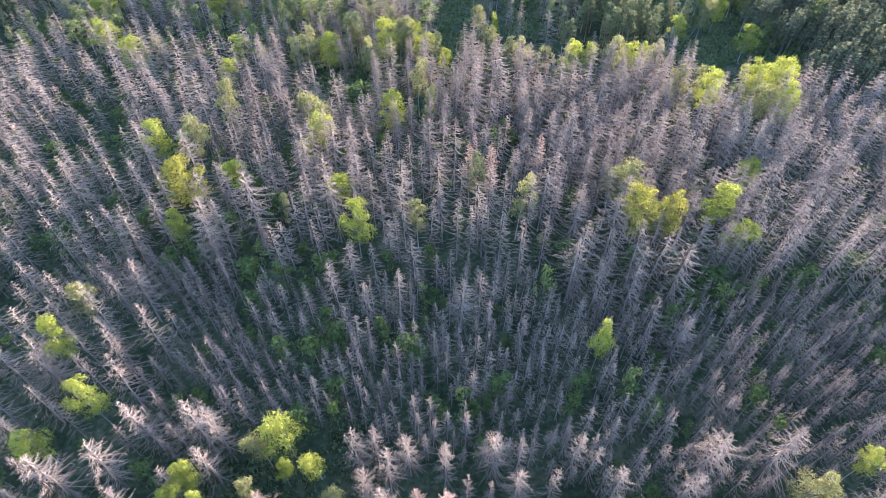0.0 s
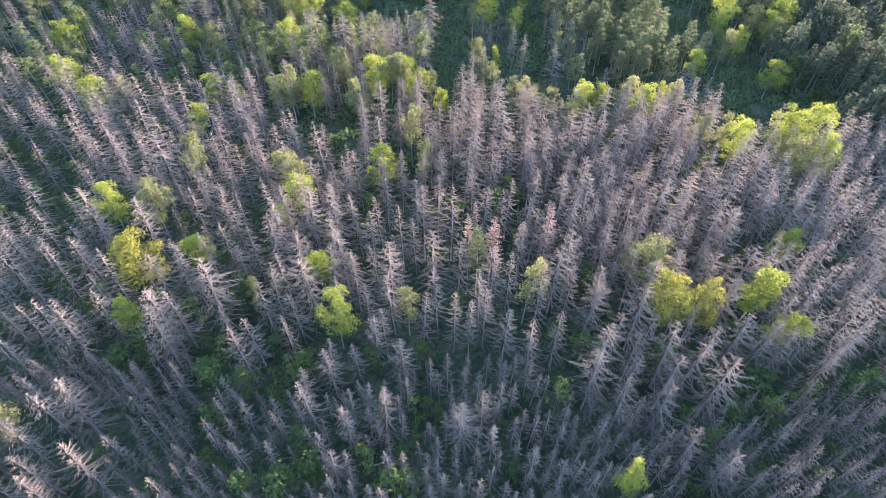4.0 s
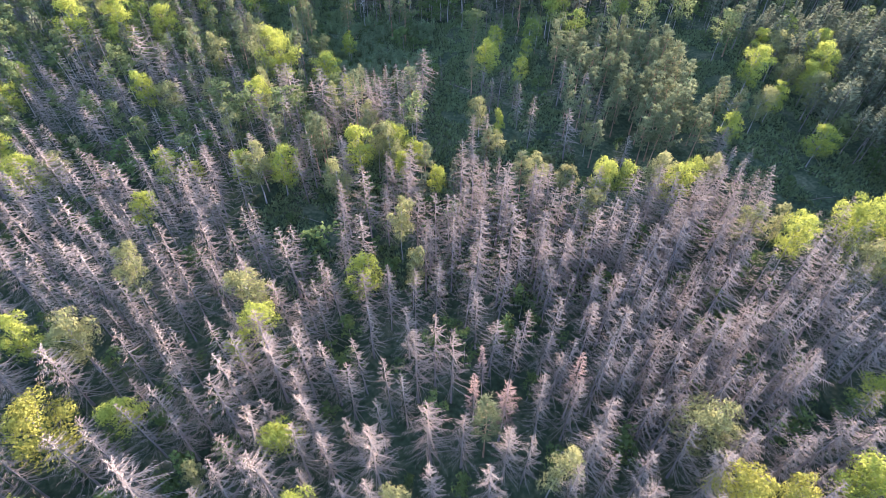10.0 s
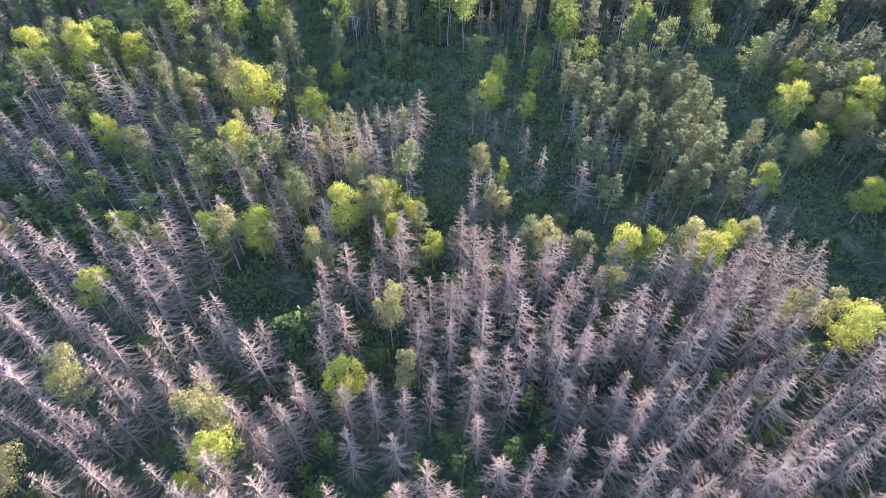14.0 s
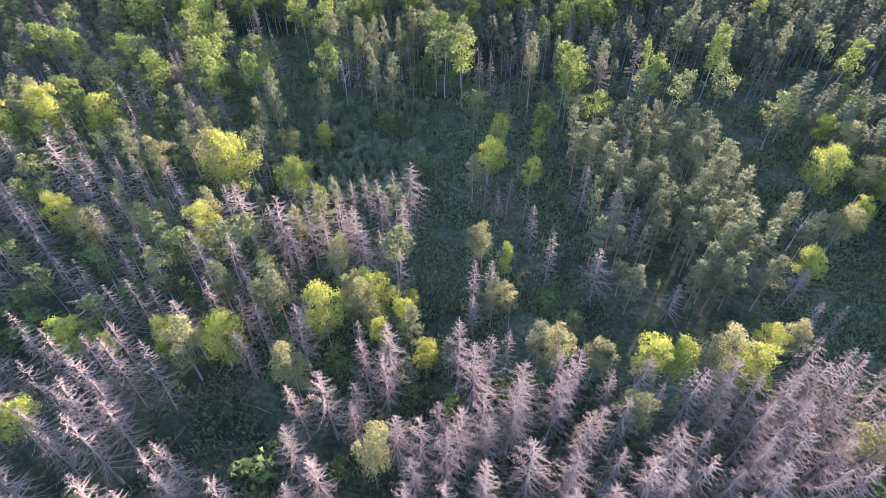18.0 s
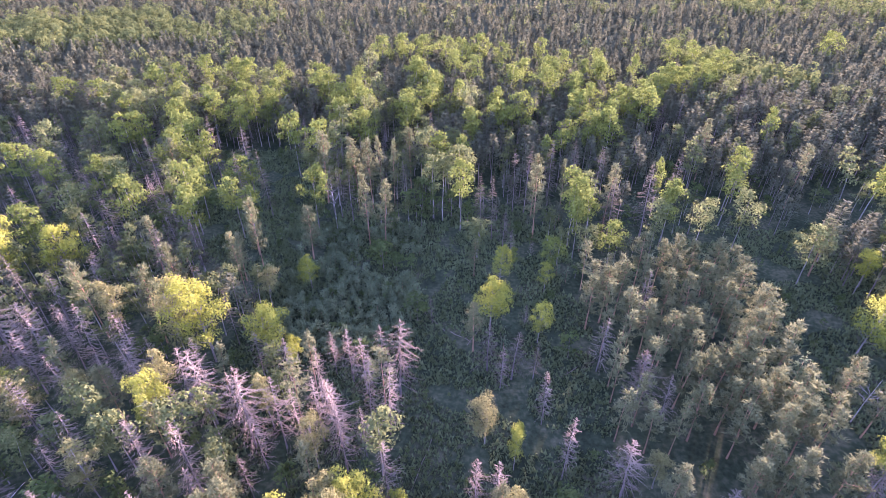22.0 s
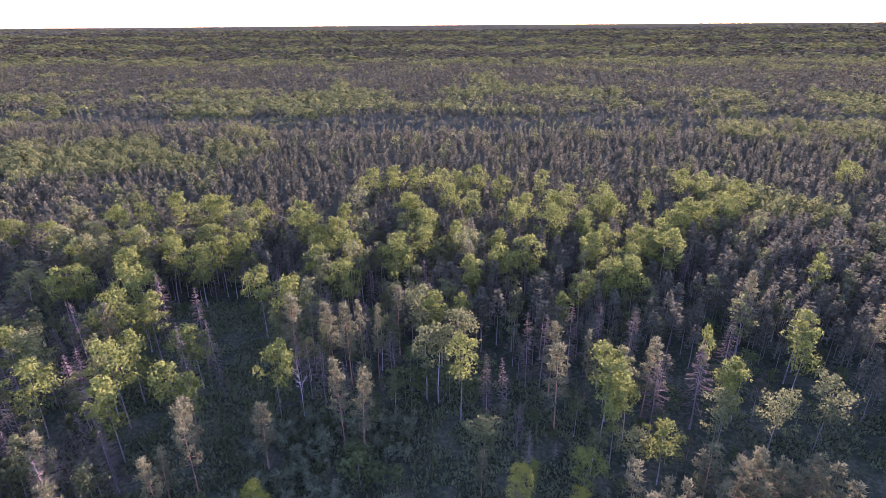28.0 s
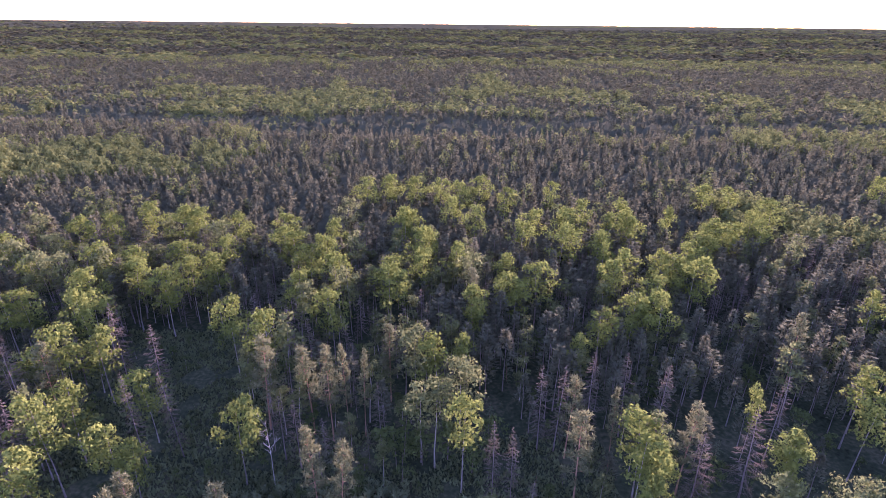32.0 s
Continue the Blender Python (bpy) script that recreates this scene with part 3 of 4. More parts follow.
plant("b", [
    (-85.2, 265.6, 22.1, 1.76), (-77.6, 268.2, 20.1, 1.22), (-4.0, 268.0, 21.1, 1.26), (-43.5, 274.1, 22.8, 1.52), (1.6, 271.9, 19.1, 0.92), (-53.2, 279.4, 22.8, 1.38),
    (27.0, 275.9, 18.1, 0.90), (33.4, 281.3, 20.1, 1.29), (-89.8, 282.1, 22.1, 1.76), (-110.3, 283.0, 21.1, 1.27), (-30.8, 284.5, 22.1, 1.45), (-106.3, 285.0, 20.1, 1.47),
    (49.6, 287.9, 22.1, 1.61), (42.6, 288.2, 21.1, 1.72), (3.1, 288.8, 19.1, 1.01), (103.7, 291.9, 21.1, 0.94), (4.1, 293.7, 20.1, 1.19), (-97.0, 294.3, 22.1, 1.76),
    (-42.3, 295.6, 22.1, 1.31), (14.9, 297.2, 20.1, 1.21), (-78.1, 297.1, 22.1, 1.59), (-18.7, 297.9, 22.1, 1.76), (-88.2, 299.2, 22.1, 1.12), (51.6, 300.0, 21.1, 1.66),
])
plant("b", [
    (11.9, 300.6, 21.1, 1.18), (21.3, 303.5, 22.1, 1.76), (-74.4, 304.2, 22.1, 1.38), (64.4, 305.9, 22.8, 1.80), (-33.7, 305.7, 22.1, 1.76), (-67.8, 305.8, 22.1, 1.40),
    (-19.3, 306.0, 22.1, 1.76), (-122.6, 307.3, 19.1, 1.54), (42.6, 306.9, 22.1, 1.66), (-92.9, 309.8, 22.1, 1.16), (-104.9, 310.0, 22.1, 1.76), (60.4, 312.5, 21.1, 1.74),
    (-10.4, 312.8, 22.1, 1.44), (12.7, 313.1, 21.1, 1.07), (58.5, 314.1, 22.1, 1.44), (-44.0, 315.2, 21.1, 1.56), (48.2, 316.1, 22.1, 1.22), (-83.4, 317.5, 21.1, 1.74),
    (-2.1, 317.9, 22.1, 1.24), (42.9, 318.8, 22.1, 0.71), (67.7, 320.6, 21.1, 1.74), (-40.5, 320.4, 22.1, 1.45), (-141.2, 321.9, 20.1, 1.72), (-71.3, 321.9, 21.1, 1.69),
])
plant("b", [
    (-49.8, 322.6, 22.1, 1.29), (-12.9, 325.0, 22.8, 1.49), (-55.8, 324.4, 22.1, 1.55), (-158.2, 324.8, 20.1, 1.72), (45.5, 328.5, 21.1, 1.62), (32.2, 329.2, 22.8, 1.80),
    (76.3, 328.9, 21.1, 1.65), (-10.1, 330.1, 21.1, 1.64), (-123.9, 331.2, 22.1, 1.63), (-18.0, 342.7, 22.8, 1.66), (-114.3, 336.2, 22.1, 1.40), (20.3, 336.5, 22.1, 1.51),
    (91.8, 337.8, 22.1, 1.37), (-40.6, 338.2, 21.1, 1.35), (80.6, 340.0, 21.1, 1.74), (-74.3, 340.2, 22.1, 1.42), (-94.4, 341.1, 22.8, 1.64), (85.7, 341.1, 22.1, 1.76),
    (100.9, 341.5, 22.1, 1.20), (-87.5, 342.9, 22.8, 1.80), (-58.2, 342.9, 21.1, 1.74), (57.9, 345.9, 21.1, 1.74), (50.2, 347.6, 22.1, 1.11), (-108.3, 348.5, 22.8, 1.71),
])
plant("b", [
    (-18.0, 348.0, 21.1, 1.74), (59.2, 348.1, 22.1, 1.11), (37.8, 349.1, 22.1, 1.75), (5.6, 351.0, 22.1, 1.41), (26.6, 351.4, 21.1, 1.74), (102.8, 352.3, 21.1, 1.40),
    (74.3, 352.4, 22.1, 0.85), (43.8, 359.7, 22.1, 1.54), (-2.6, 360.6, 22.1, 1.48), (60.8, 361.3, 22.1, 1.18), (116.9, 363.6, 22.1, 1.76), (17.5, 373.5, 22.1, 1.25),
    (108.9, 379.1, 22.1, 1.19), (0.7, 381.7, 22.1, 1.71), (99.1, 382.5, 22.1, 1.29), (36.9, 383.1, 22.1, 1.10), (-7.7, 385.6, 22.1, 1.66), (-38.8, 385.7, 22.1, 1.76),
    (-17.5, 389.2, 22.1, 1.76), (9.1, 391.0, 22.1, 1.76), (-27.6, 392.3, 22.1, 1.76), (183.0, 400.3, 22.1, 1.76),
])
plant("o", [
    (-25.4, 25.7, 11, 1.02), (-14.8, 26.7, 10, 1.14), (49.5, 30.3, 13, 1.51), (-25.7, 33.1, 11, 0.96), (-62.8, 56.8, 14, 1.18), (-7.2, 80.2, 15, 0.99),
    (-34.9, 82.4, 12, 0.92), (13.4, 83.7, 19, 0.86), (35.8, 91.6, 17, 2.01), (-61.0, 103.0, 16, 1.96), (-32.4, 111.1, 19, 1.00), (-56.4, 114.1, 18, 0.98),
    (-7.9, 118.8, 17, 0.76), (74.1, 123.1, 17, 1.70), (-10.9, 130.5, 17, 1.03), (63.9, 134.8, 16, 0.84), (57.9, 135.1, 16, 1.26), (27.5, 140.1, 15, 1.25),
    (-25.3, 144.3, 16, 1.47), (-89.1, 148.9, 13, 1.96), (43.4, 148.9, 16, 1.84), (23.8, 150.2, 12, 1.69), (17.0, 150.3, 14, 1.61), (57.4, 154.8, 13, 1.38),
])
plant("o", [
    (22.1, 158.6, 9, 1.09), (10.3, 161.3, 13, 1.03), (-22.6, 172.1, 13, 1.48), (-73.3, 176.6, 15, 1.97), (5.5, 177.7, 12, 1.86), (-63.5, 178.0, 15, 1.39),
    (-32.5, 179.8, 15, 0.83), (-51.7, 182.3, 17, 1.03), (79.3, 182.6, 14, 1.78), (96.7, 189.8, 14, 2.30), (95.2, 200.8, 14, 2.30), (-54.4, 194.7, 22.1, 1.50),
    (-69.6, 199.7, 19.1, 1.11), (94.9, 211.8, 16, 1.80), (83.0, 224.9, 17, 1.89), (32.9, 231.2, 14, 1.62), (-110.4, 222.8, 19.1, 1.54), (5.2, 234.2, 13, 2.24),
    (50.3, 235.8, 18.1, 1.42), (61.4, 235.8, 19.1, 1.33), (-101.7, 238.3, 18.1, 1.62), (72.8, 238.8, 19.1, 1.61), (36.5, 248.5, 20.1, 1.05), (-79.9, 249.0, 20.1, 0.91),
])
plant("o", [
    (-93.2, 250.4, 20.1, 1.67), (-4.5, 252.6, 22.1, 0.99), (-7.3, 254.0, 22.1, 1.21), (0.4, 259.5, 21.1, 1.74), (114.9, 263.9, 20.1, 1.23), (69.9, 266.8, 21.1, 1.16),
    (-9.2, 269.7, 22.1, 1.62), (-38.2, 272.2, 22.1, 1.08), (-133.2, 275.8, 20.1, 1.72), (-119.7, 281.5, 19.1, 1.70), (-41.2, 291.8, 22.1, 1.15), (-29.5, 299.9, 22.1, 1.44),
    (-115.6, 304.2, 22.1, 1.49), (-110.8, 305.6, 22.1, 1.50), (-101.1, 308.2, 22.1, 1.53), (3.7, 311.3, 22.1, 1.53), (-129.8, 311.5, 22.1, 1.76), (-124.4, 322.4, 20.1, 1.72),
    (103.8, 323.7, 22.1, 1.17), (-32.2, 324.0, 22.1, 1.05), (-78.2, 333.1, 22.1, 1.40), (-143.9, 339.8, 20.1, 1.72), (-41.1, 354.9, 22.1, 1.55),
])
plant("d", [
    (-52.9, 27.4, 15, 1.30), (6.5, 27.8, 13, 0.64), (-37.5, 27.8, 12, 0.96), (3.6, 28.3, 14, 0.59), (-46.6, 29.2, 15, 1.32), (23.6, 29.3, 14, 0.99),
    (15.1, 29.6, 14, 0.80), (32.8, 29.7, 14, 1.19), (-32.5, 30.3, 14, 1.23), (0.6, 31.4, 15, 0.85), (-12.0, 32.3, 15, 0.96), (-4.6, 32.7, 15, 1.15),
    (20.6, 32.8, 14, 0.82), (7.2, 32.9, 15, 1.15), (11.0, 33.1, 14, 0.83), (-9.3, 33.7, 14, 0.94), (36.9, 33.8, 16, 1.41), (18.6, 34.2, 14, 0.94),
    (-32.3, 34.5, 15, 1.18), (46.5, 34.7, 16, 1.42), (-35.2, 35.1, 16, 1.29), (-43.4, 35.1, 16, 1.11), (-61.3, 43.0, 14, 1.50), (-63.4, 44.1, 16, 1.42),
])
plant("d", [
    (-69.2, 49.8, 15, 1.15), (-55.4, 50.1, 14, 1.24), (-64.8, 52.2, 15, 1.17), (-15.2, 52.7, 13, 1.14), (38.5, 54.7, 13, 1.50), (34.3, 57.2, 14, 1.40),
    (-13.5, 58.2, 15, 0.96), (2.3, 59.0, 15, 1.33), (-8.9, 60.9, 15, 0.98), (-20.1, 61.4, 16, 1.04), (5.5, 61.6, 15, 0.86), (31.6, 62.9, 15, 1.48),
    (25.8, 63.0, 16, 1.03), (-14.8, 70.8, 11, 1.16), (-19.3, 71.2, 11, 1.16), (-31.8, 72.7, 14, 1.16), (13.3, 73.0, 16, 1.11), (-26.2, 73.3, 14, 1.01),
    (41.3, 73.5, 15, 1.28), (26.4, 74.0, 16, 1.03), (-12.1, 74.3, 14, 0.93), (17.6, 74.6, 15, 1.08), (-56.7, 74.9, 16, 1.06), (9.3, 75.1, 15, 0.98),
])
plant("d", [
    (46.5, 75.4, 16, 1.50), (-44.9, 75.7, 16, 1.07), (-47.7, 75.8, 17, 1.50), (-10.8, 75.8, 14, 0.82), (3.5, 76.7, 16, 0.57), (0.9, 76.8, 17, 0.70),
    (6.0, 77.9, 17, 0.92), (-31.4, 78.4, 17, 1.02), (31.3, 78.7, 18, 1.02), (-39.9, 79.0, 20, 1.34), (54.6, 79.7, 17, 1.18), (-59.8, 79.8, 15, 1.20),
    (23.6, 80.0, 17, 1.50), (-9.9, 80.3, 18, 0.93), (-29.9, 80.4, 18, 1.05), (45.7, 80.5, 18, 1.27), (15.0, 80.8, 20, 0.65), (-2.2, 81.7, 17, 0.91),
    (-58.3, 82.0, 18, 0.91), (20.3, 83.7, 16, 0.76), (-51.6, 83.9, 16, 1.16), (-45.6, 84.0, 18, 0.93), (-29.1, 84.5, 17, 0.90), (-17.0, 85.4, 17, 1.00),
])
plant("d", [
    (10.3, 86.3, 17, 0.73), (7.5, 86.5, 18, 0.94), (-27.3, 87.0, 19, 0.94), (60.0, 87.1, 17, 1.08), (32.3, 87.9, 16, 1.18), (-43.5, 88.5, 17, 0.94),
    (28.5, 88.6, 13, 0.90), (-13.3, 88.7, 15, 0.86), (21.1, 89.1, 19, 0.90), (51.7, 89.4, 17, 1.48), (40.9, 89.7, 14, 0.93), (57.7, 90.3, 17, 1.30),
    (-10.2, 90.8, 15, 0.83), (-36.9, 91.4, 15, 0.93), (-41.8, 91.6, 16, 0.93), (12.5, 92.4, 17, 0.77), (-7.1, 94.8, 16, 0.76), (-32.4, 95.3, 20, 0.99),
    (-15.5, 95.7, 16, 0.96), (-41.3, 95.9, 17, 0.96), (-69.1, 96.0, 19, 1.24), (-9.7, 96.2, 18, 0.78), (-53.2, 96.7, 14, 0.91), (-59.1, 96.8, 17, 1.50),
])
plant("d", [
    (28.6, 97.6, 17, 1.00), (-18.2, 98.0, 18, 0.91), (51.7, 98.0, 17, 1.50), (-27.2, 98.3, 20, 1.10), (-0.3, 99.2, 20, 1.01), (-35.5, 100.3, 19, 0.73),
    (-14.3, 100.3, 16, 0.84), (-42.1, 100.6, 17, 0.79), (33.6, 100.9, 18, 1.15), (-45.8, 101.7, 17, 0.84), (-3.0, 102.1, 20, 0.90), (9.3, 102.4, 17, 0.84),
    (-23.4, 102.8, 17, 0.84), (39.9, 103.9, 19, 1.48), (66.4, 105.1, 18, 1.38), (26.2, 105.3, 19, 1.13), (10.9, 105.7, 17, 0.81), (21.6, 106.4, 18, 1.01),
    (45.7, 106.6, 19, 1.13), (61.2, 107.4, 18, 1.21), (16.1, 107.8, 18, 0.82), (55.4, 109.2, 18, 1.23), (-6.9, 112.5, 18, 0.85), (-11.5, 113.4, 17, 0.80),
])
plant("d", [
    (-20.6, 113.8, 17, 1.03), (62.7, 113.9, 19, 1.39), (-62.3, 114.3, 20, 1.16), (-3.5, 114.4, 17, 0.81), (52.8, 114.6, 18, 1.17), (45.4, 115.8, 18, 1.29),
    (-44.4, 118.3, 17, 0.95), (-82.4, 119.1, 20, 1.21), (-51.5, 120.2, 20, 1.11), (-29.9, 120.6, 19, 1.28), (16.0, 120.9, 18, 0.86), (18.5, 121.5, 19, 0.96),
    (-0.7, 123.3, 19, 0.97), (35.0, 123.7, 19, 1.50), (-80.2, 124.3, 20, 1.25), (64.6, 124.8, 19, 1.29), (-59.4, 125.5, 19, 1.11), (-71.0, 125.5, 20, 1.26),
    (4.5, 125.6, 20, 0.93), (41.4, 126.0, 19, 1.31), (28.5, 126.7, 18, 0.94), (-39.5, 126.9, 17, 0.89), (25.7, 127.7, 19, 1.11), (-37.8, 128.8, 17, 0.77),
])
plant("d", [
    (10.7, 128.9, 19, 1.12), (45.2, 132.0, 19, 1.14), (57.5, 132.8, 18, 1.21), (-54.1, 135.1, 19, 1.06), (-66.5, 136.7, 19, 1.20), (-72.7, 139.7, 19, 1.34),
    (-55.3, 140.7, 18, 1.04), (-46.0, 142.2, 18, 0.92), (-51.4, 142.7, 19, 0.87), (-84.6, 143.0, 18, 1.50), (-53.9, 147.8, 16, 1.01), (6.2, 149.1, 14, 0.93),
    (8.9, 150.3, 13, 0.80), (-16.2, 152.2, 13, 0.97), (-58.2, 155.6, 16, 1.07), (-41.8, 157.1, 17, 0.88), (-52.0, 157.4, 15, 1.01), (-55.6, 157.4, 16, 0.97),
    (67.6, 159.6, 11, 0.88), (64.0, 160.3, 11, 1.05), (-66.8, 161.0, 16, 1.11), (-86.6, 162.1, 16, 1.40), (-47.4, 166.9, 18, 1.06), (64.9, 168.6, 11, 1.50),
])
plant("d", [
    (27.1, 168.9, 15, 1.41), (18.0, 171.5, 17, 0.74), (-85.4, 175.4, 16, 1.50), (-29.0, 175.7, 19, 0.85), (-34.4, 175.7, 20, 1.18), (-19.4, 176.5, 18, 1.22),
    (-22.8, 177.4, 17, 0.91), (-43.2, 180.4, 19, 1.29), (-15.0, 181.2, 17, 0.70), (-47.7, 181.9, 18, 1.10), (16.0, 182.4, 14, 0.72), (33.8, 186.8, 15, 1.50),
    (-10.3, 187.5, 20, 1.13), (-79.9, 191.4, 18, 1.46), (11.3, 193.0, 13, 1.50), (6.5, 195.0, 13, 1.50), (-86.1, 190.4, 22.8, 1.17), (-106.5, 194.6, 22.8, 1.17),
    (-99.5, 195.5, 22.8, 1.17), (-87.1, 200.7, 22.8, 0.70), (-64.2, 212.9, 22.1, 0.96), (12.2, 239.0, 12, 1.25), (40.6, 242.6, 20.1, 1.12), (9.3, 242.8, 20.1, 0.64),
])
plant("d", [
    (6.1, 244.0, 20.1, 0.64), (50.2, 244.9, 22.1, 1.08), (-60.6, 250.8, 22.8, 0.60), (-54.8, 253.6, 22.1, 0.60), (60.9, 256.1, 21.1, 0.85), (-88.1, 257.6, 22.8, 0.89),
    (16.2, 258.0, 21.1, 0.70), (19.6, 258.1, 21.1, 0.79), (39.5, 258.9, 21.1, 0.87), (27.1, 262.3, 21.1, 0.90), (34.0, 262.6, 21.1, 0.81), (-64.8, 267.0, 22.8, 0.89),
    (-78.2, 275.0, 22.8, 0.88),
])
plant("p", [
    (4.8, 90.2, 18, 1.07), (14.5, 151.5, 14, 1.50), (-7.6, 155.0, 14, 1.50), (-33.5, 158.6, 16, 1.25), (-30.9, 159.3, 17, 1.26), (6.9, 161.7, 13, 1.50),
    (-42.9, 162.9, 15, 1.50), (33.1, 165.6, 14, 1.50), (47.9, 165.8, 15, 1.39), (45.3, 166.7, 15, 1.50), (52.0, 167.2, 16, 1.40), (58.1, 167.2, 15, 1.50),
    (47.9, 168.9, 16, 1.41), (52.0, 174.6, 16, 1.46), (56.4, 175.4, 16, 1.47), (-59.4, 179.5, 15, 1.47), (49.7, 179.6, 16, 1.41), (41.3, 179.6, 15, 1.50),
    (46.7, 181.0, 15, 1.50), (72.3, 181.2, 14, 1.50), (54.3, 182.5, 16, 1.43), (69.9, 185.9, 15, 1.50), (43.9, 186.4, 16, 1.47), (41.0, 186.6, 15, 1.50),
])
plant("p", [
    (48.1, 187.8, 16, 1.48), (53.2, 191.8, 16, 1.50), (40.8, 196.6, 16, 1.50), (45.0, 196.8, 16, 1.50), (57.7, 197.3, 16, 1.50), (37.9, 199.3, 16, 1.50),
    (3.7, 200.4, 13, 1.50), (35.0, 202.6, 16, 1.50), (62.2, 203.7, 16, 1.50), (55.7, 205.8, 16, 1.50), (-61.7, 200.4, 21.1, 1.13), (48.9, 207.7, 16, 1.50),
    (28.6, 207.8, 16, 1.50), (-74.4, 200.8, 21.1, 1.13), (44.9, 209.1, 16, 1.50), (32.1, 210.1, 16, 1.50), (60.9, 211.3, 16, 1.50), (35.8, 211.9, 16, 1.50),
    (53.2, 211.9, 16, 1.50), (-61.4, 210.3, 19.1, 1.11), (53.2, 219.2, 16, 1.50), (46.6, 220.7, 16, 1.50), (59.1, 221.2, 16, 1.50), (50.9, 222.6, 16, 1.50),
])
plant("p", [
    (43.3, 223.4, 16, 1.50), (-49.7, 216.1, 19.1, 0.90), (4.3, 226.2, 11, 1.24), (87.8, 228.5, 17, 1.48), (-70.7, 220.2, 20.1, 1.12), (-37.6, 232.2, 16, 1.42),
    (-48.1, 224.8, 22.1, 0.86), (-18.8, 234.7, 22.1, 1.07), (-23.6, 238.6, 22.8, 0.93), (20.7, 243.8, 22.8, 1.14), (40.6, 247.9, 21.1, 1.13), (29.4, 253.6, 20.1, 0.66),
    (21.5, 256.3, 20.1, 1.12), (-25.7, 258.9, 22.8, 0.97), (-30.2, 260.9, 22.8, 1.17), (-40.0, 262.0, 22.8, 1.24), (-22.7, 260.8, 22.8, 0.60), (-84.0, 260.5, 21.1, 1.13),
    (-19.3, 260.5, 22.1, 0.61), (98.5, 262.7, 21.1, 1.13), (-15.3, 272.0, 21.1, 1.03), (76.9, 278.0, 22.1, 1.02),
])
plant("p", [
    (4.1, 301.7, 21.1, 1.13),
])
plant("r", [
    (7.3, 92.8, 19, 0.97), (3.2, 93.8, 18, 0.79), (17.9, 97.0, 18, 0.89), (4.8, 100.2, 16, 0.64), (-10.5, 147.7, 19, 1.07), (6.7, 163.9, 16, 0.92),
    (40.5, 163.9, 11, 1.50), (3.4, 164.6, 15, 0.84), (-84.3, 223.3, 15, 1.50), (-63.5, 225.2, 15, 1.50),
])
plant("m", [
    (36.8, 81.2, 18, 0.94), (42.6, 81.3, 17, 0.72), (-57.1, 87.7, 15, 1.44),
])
plant("s", [
    (-64.8, 158.4, 11, 1.33), (72.6, 184.6, 12, 0.86), (-34.4, 247.4, 15, 0.55), (-48.4, 286.5, 15, 0.73),
])
plant("y", [
    (60.7, 187.4, 15, 0.69),
])
plant("p", [
    (-27.9, 269.6, 17, 1.25), (-52.3, 233.4, 16, 1.25), (-51.9, 222.2, 14, 1.25),
])
plant("d", [
    (15.6, 193.3, 10, 1.00), (8.9, 190.6, 11, 1.00), (3.3, 159.6, 12, 1.00), (-5.3, 208.7, 8, 1.00), (1.1, 152.0, 13, 1.00), (-10.9, 151.1, 14, 1.00),
])
plant("b", [
    (13.1, 226.2, 9, 1.00), (11.0, 176.7, 8, 1.00), (-31.6, 195.2, 9, 1.00), (-36.2, 222.8, 7, 1.00), (-7.9, 164.2, 8, 1.00), (-12.6, 153.7, 13, 1.00),
])
plant("o", [
    (25.7, 231.5, 12, 1.25), (33.3, 258.5, 14, 1.25), (32.6, 170.4, 11, 1.25), (-42.6, 212.7, 12, 1.25),
])
plant("y", [
    (64.7, 189.0, 9, 1.00),
])


# ---- the stands between ----
def within(x, y, x0, x1, y0, y1):
    return x0 < x < x1 and y0 < y < y1


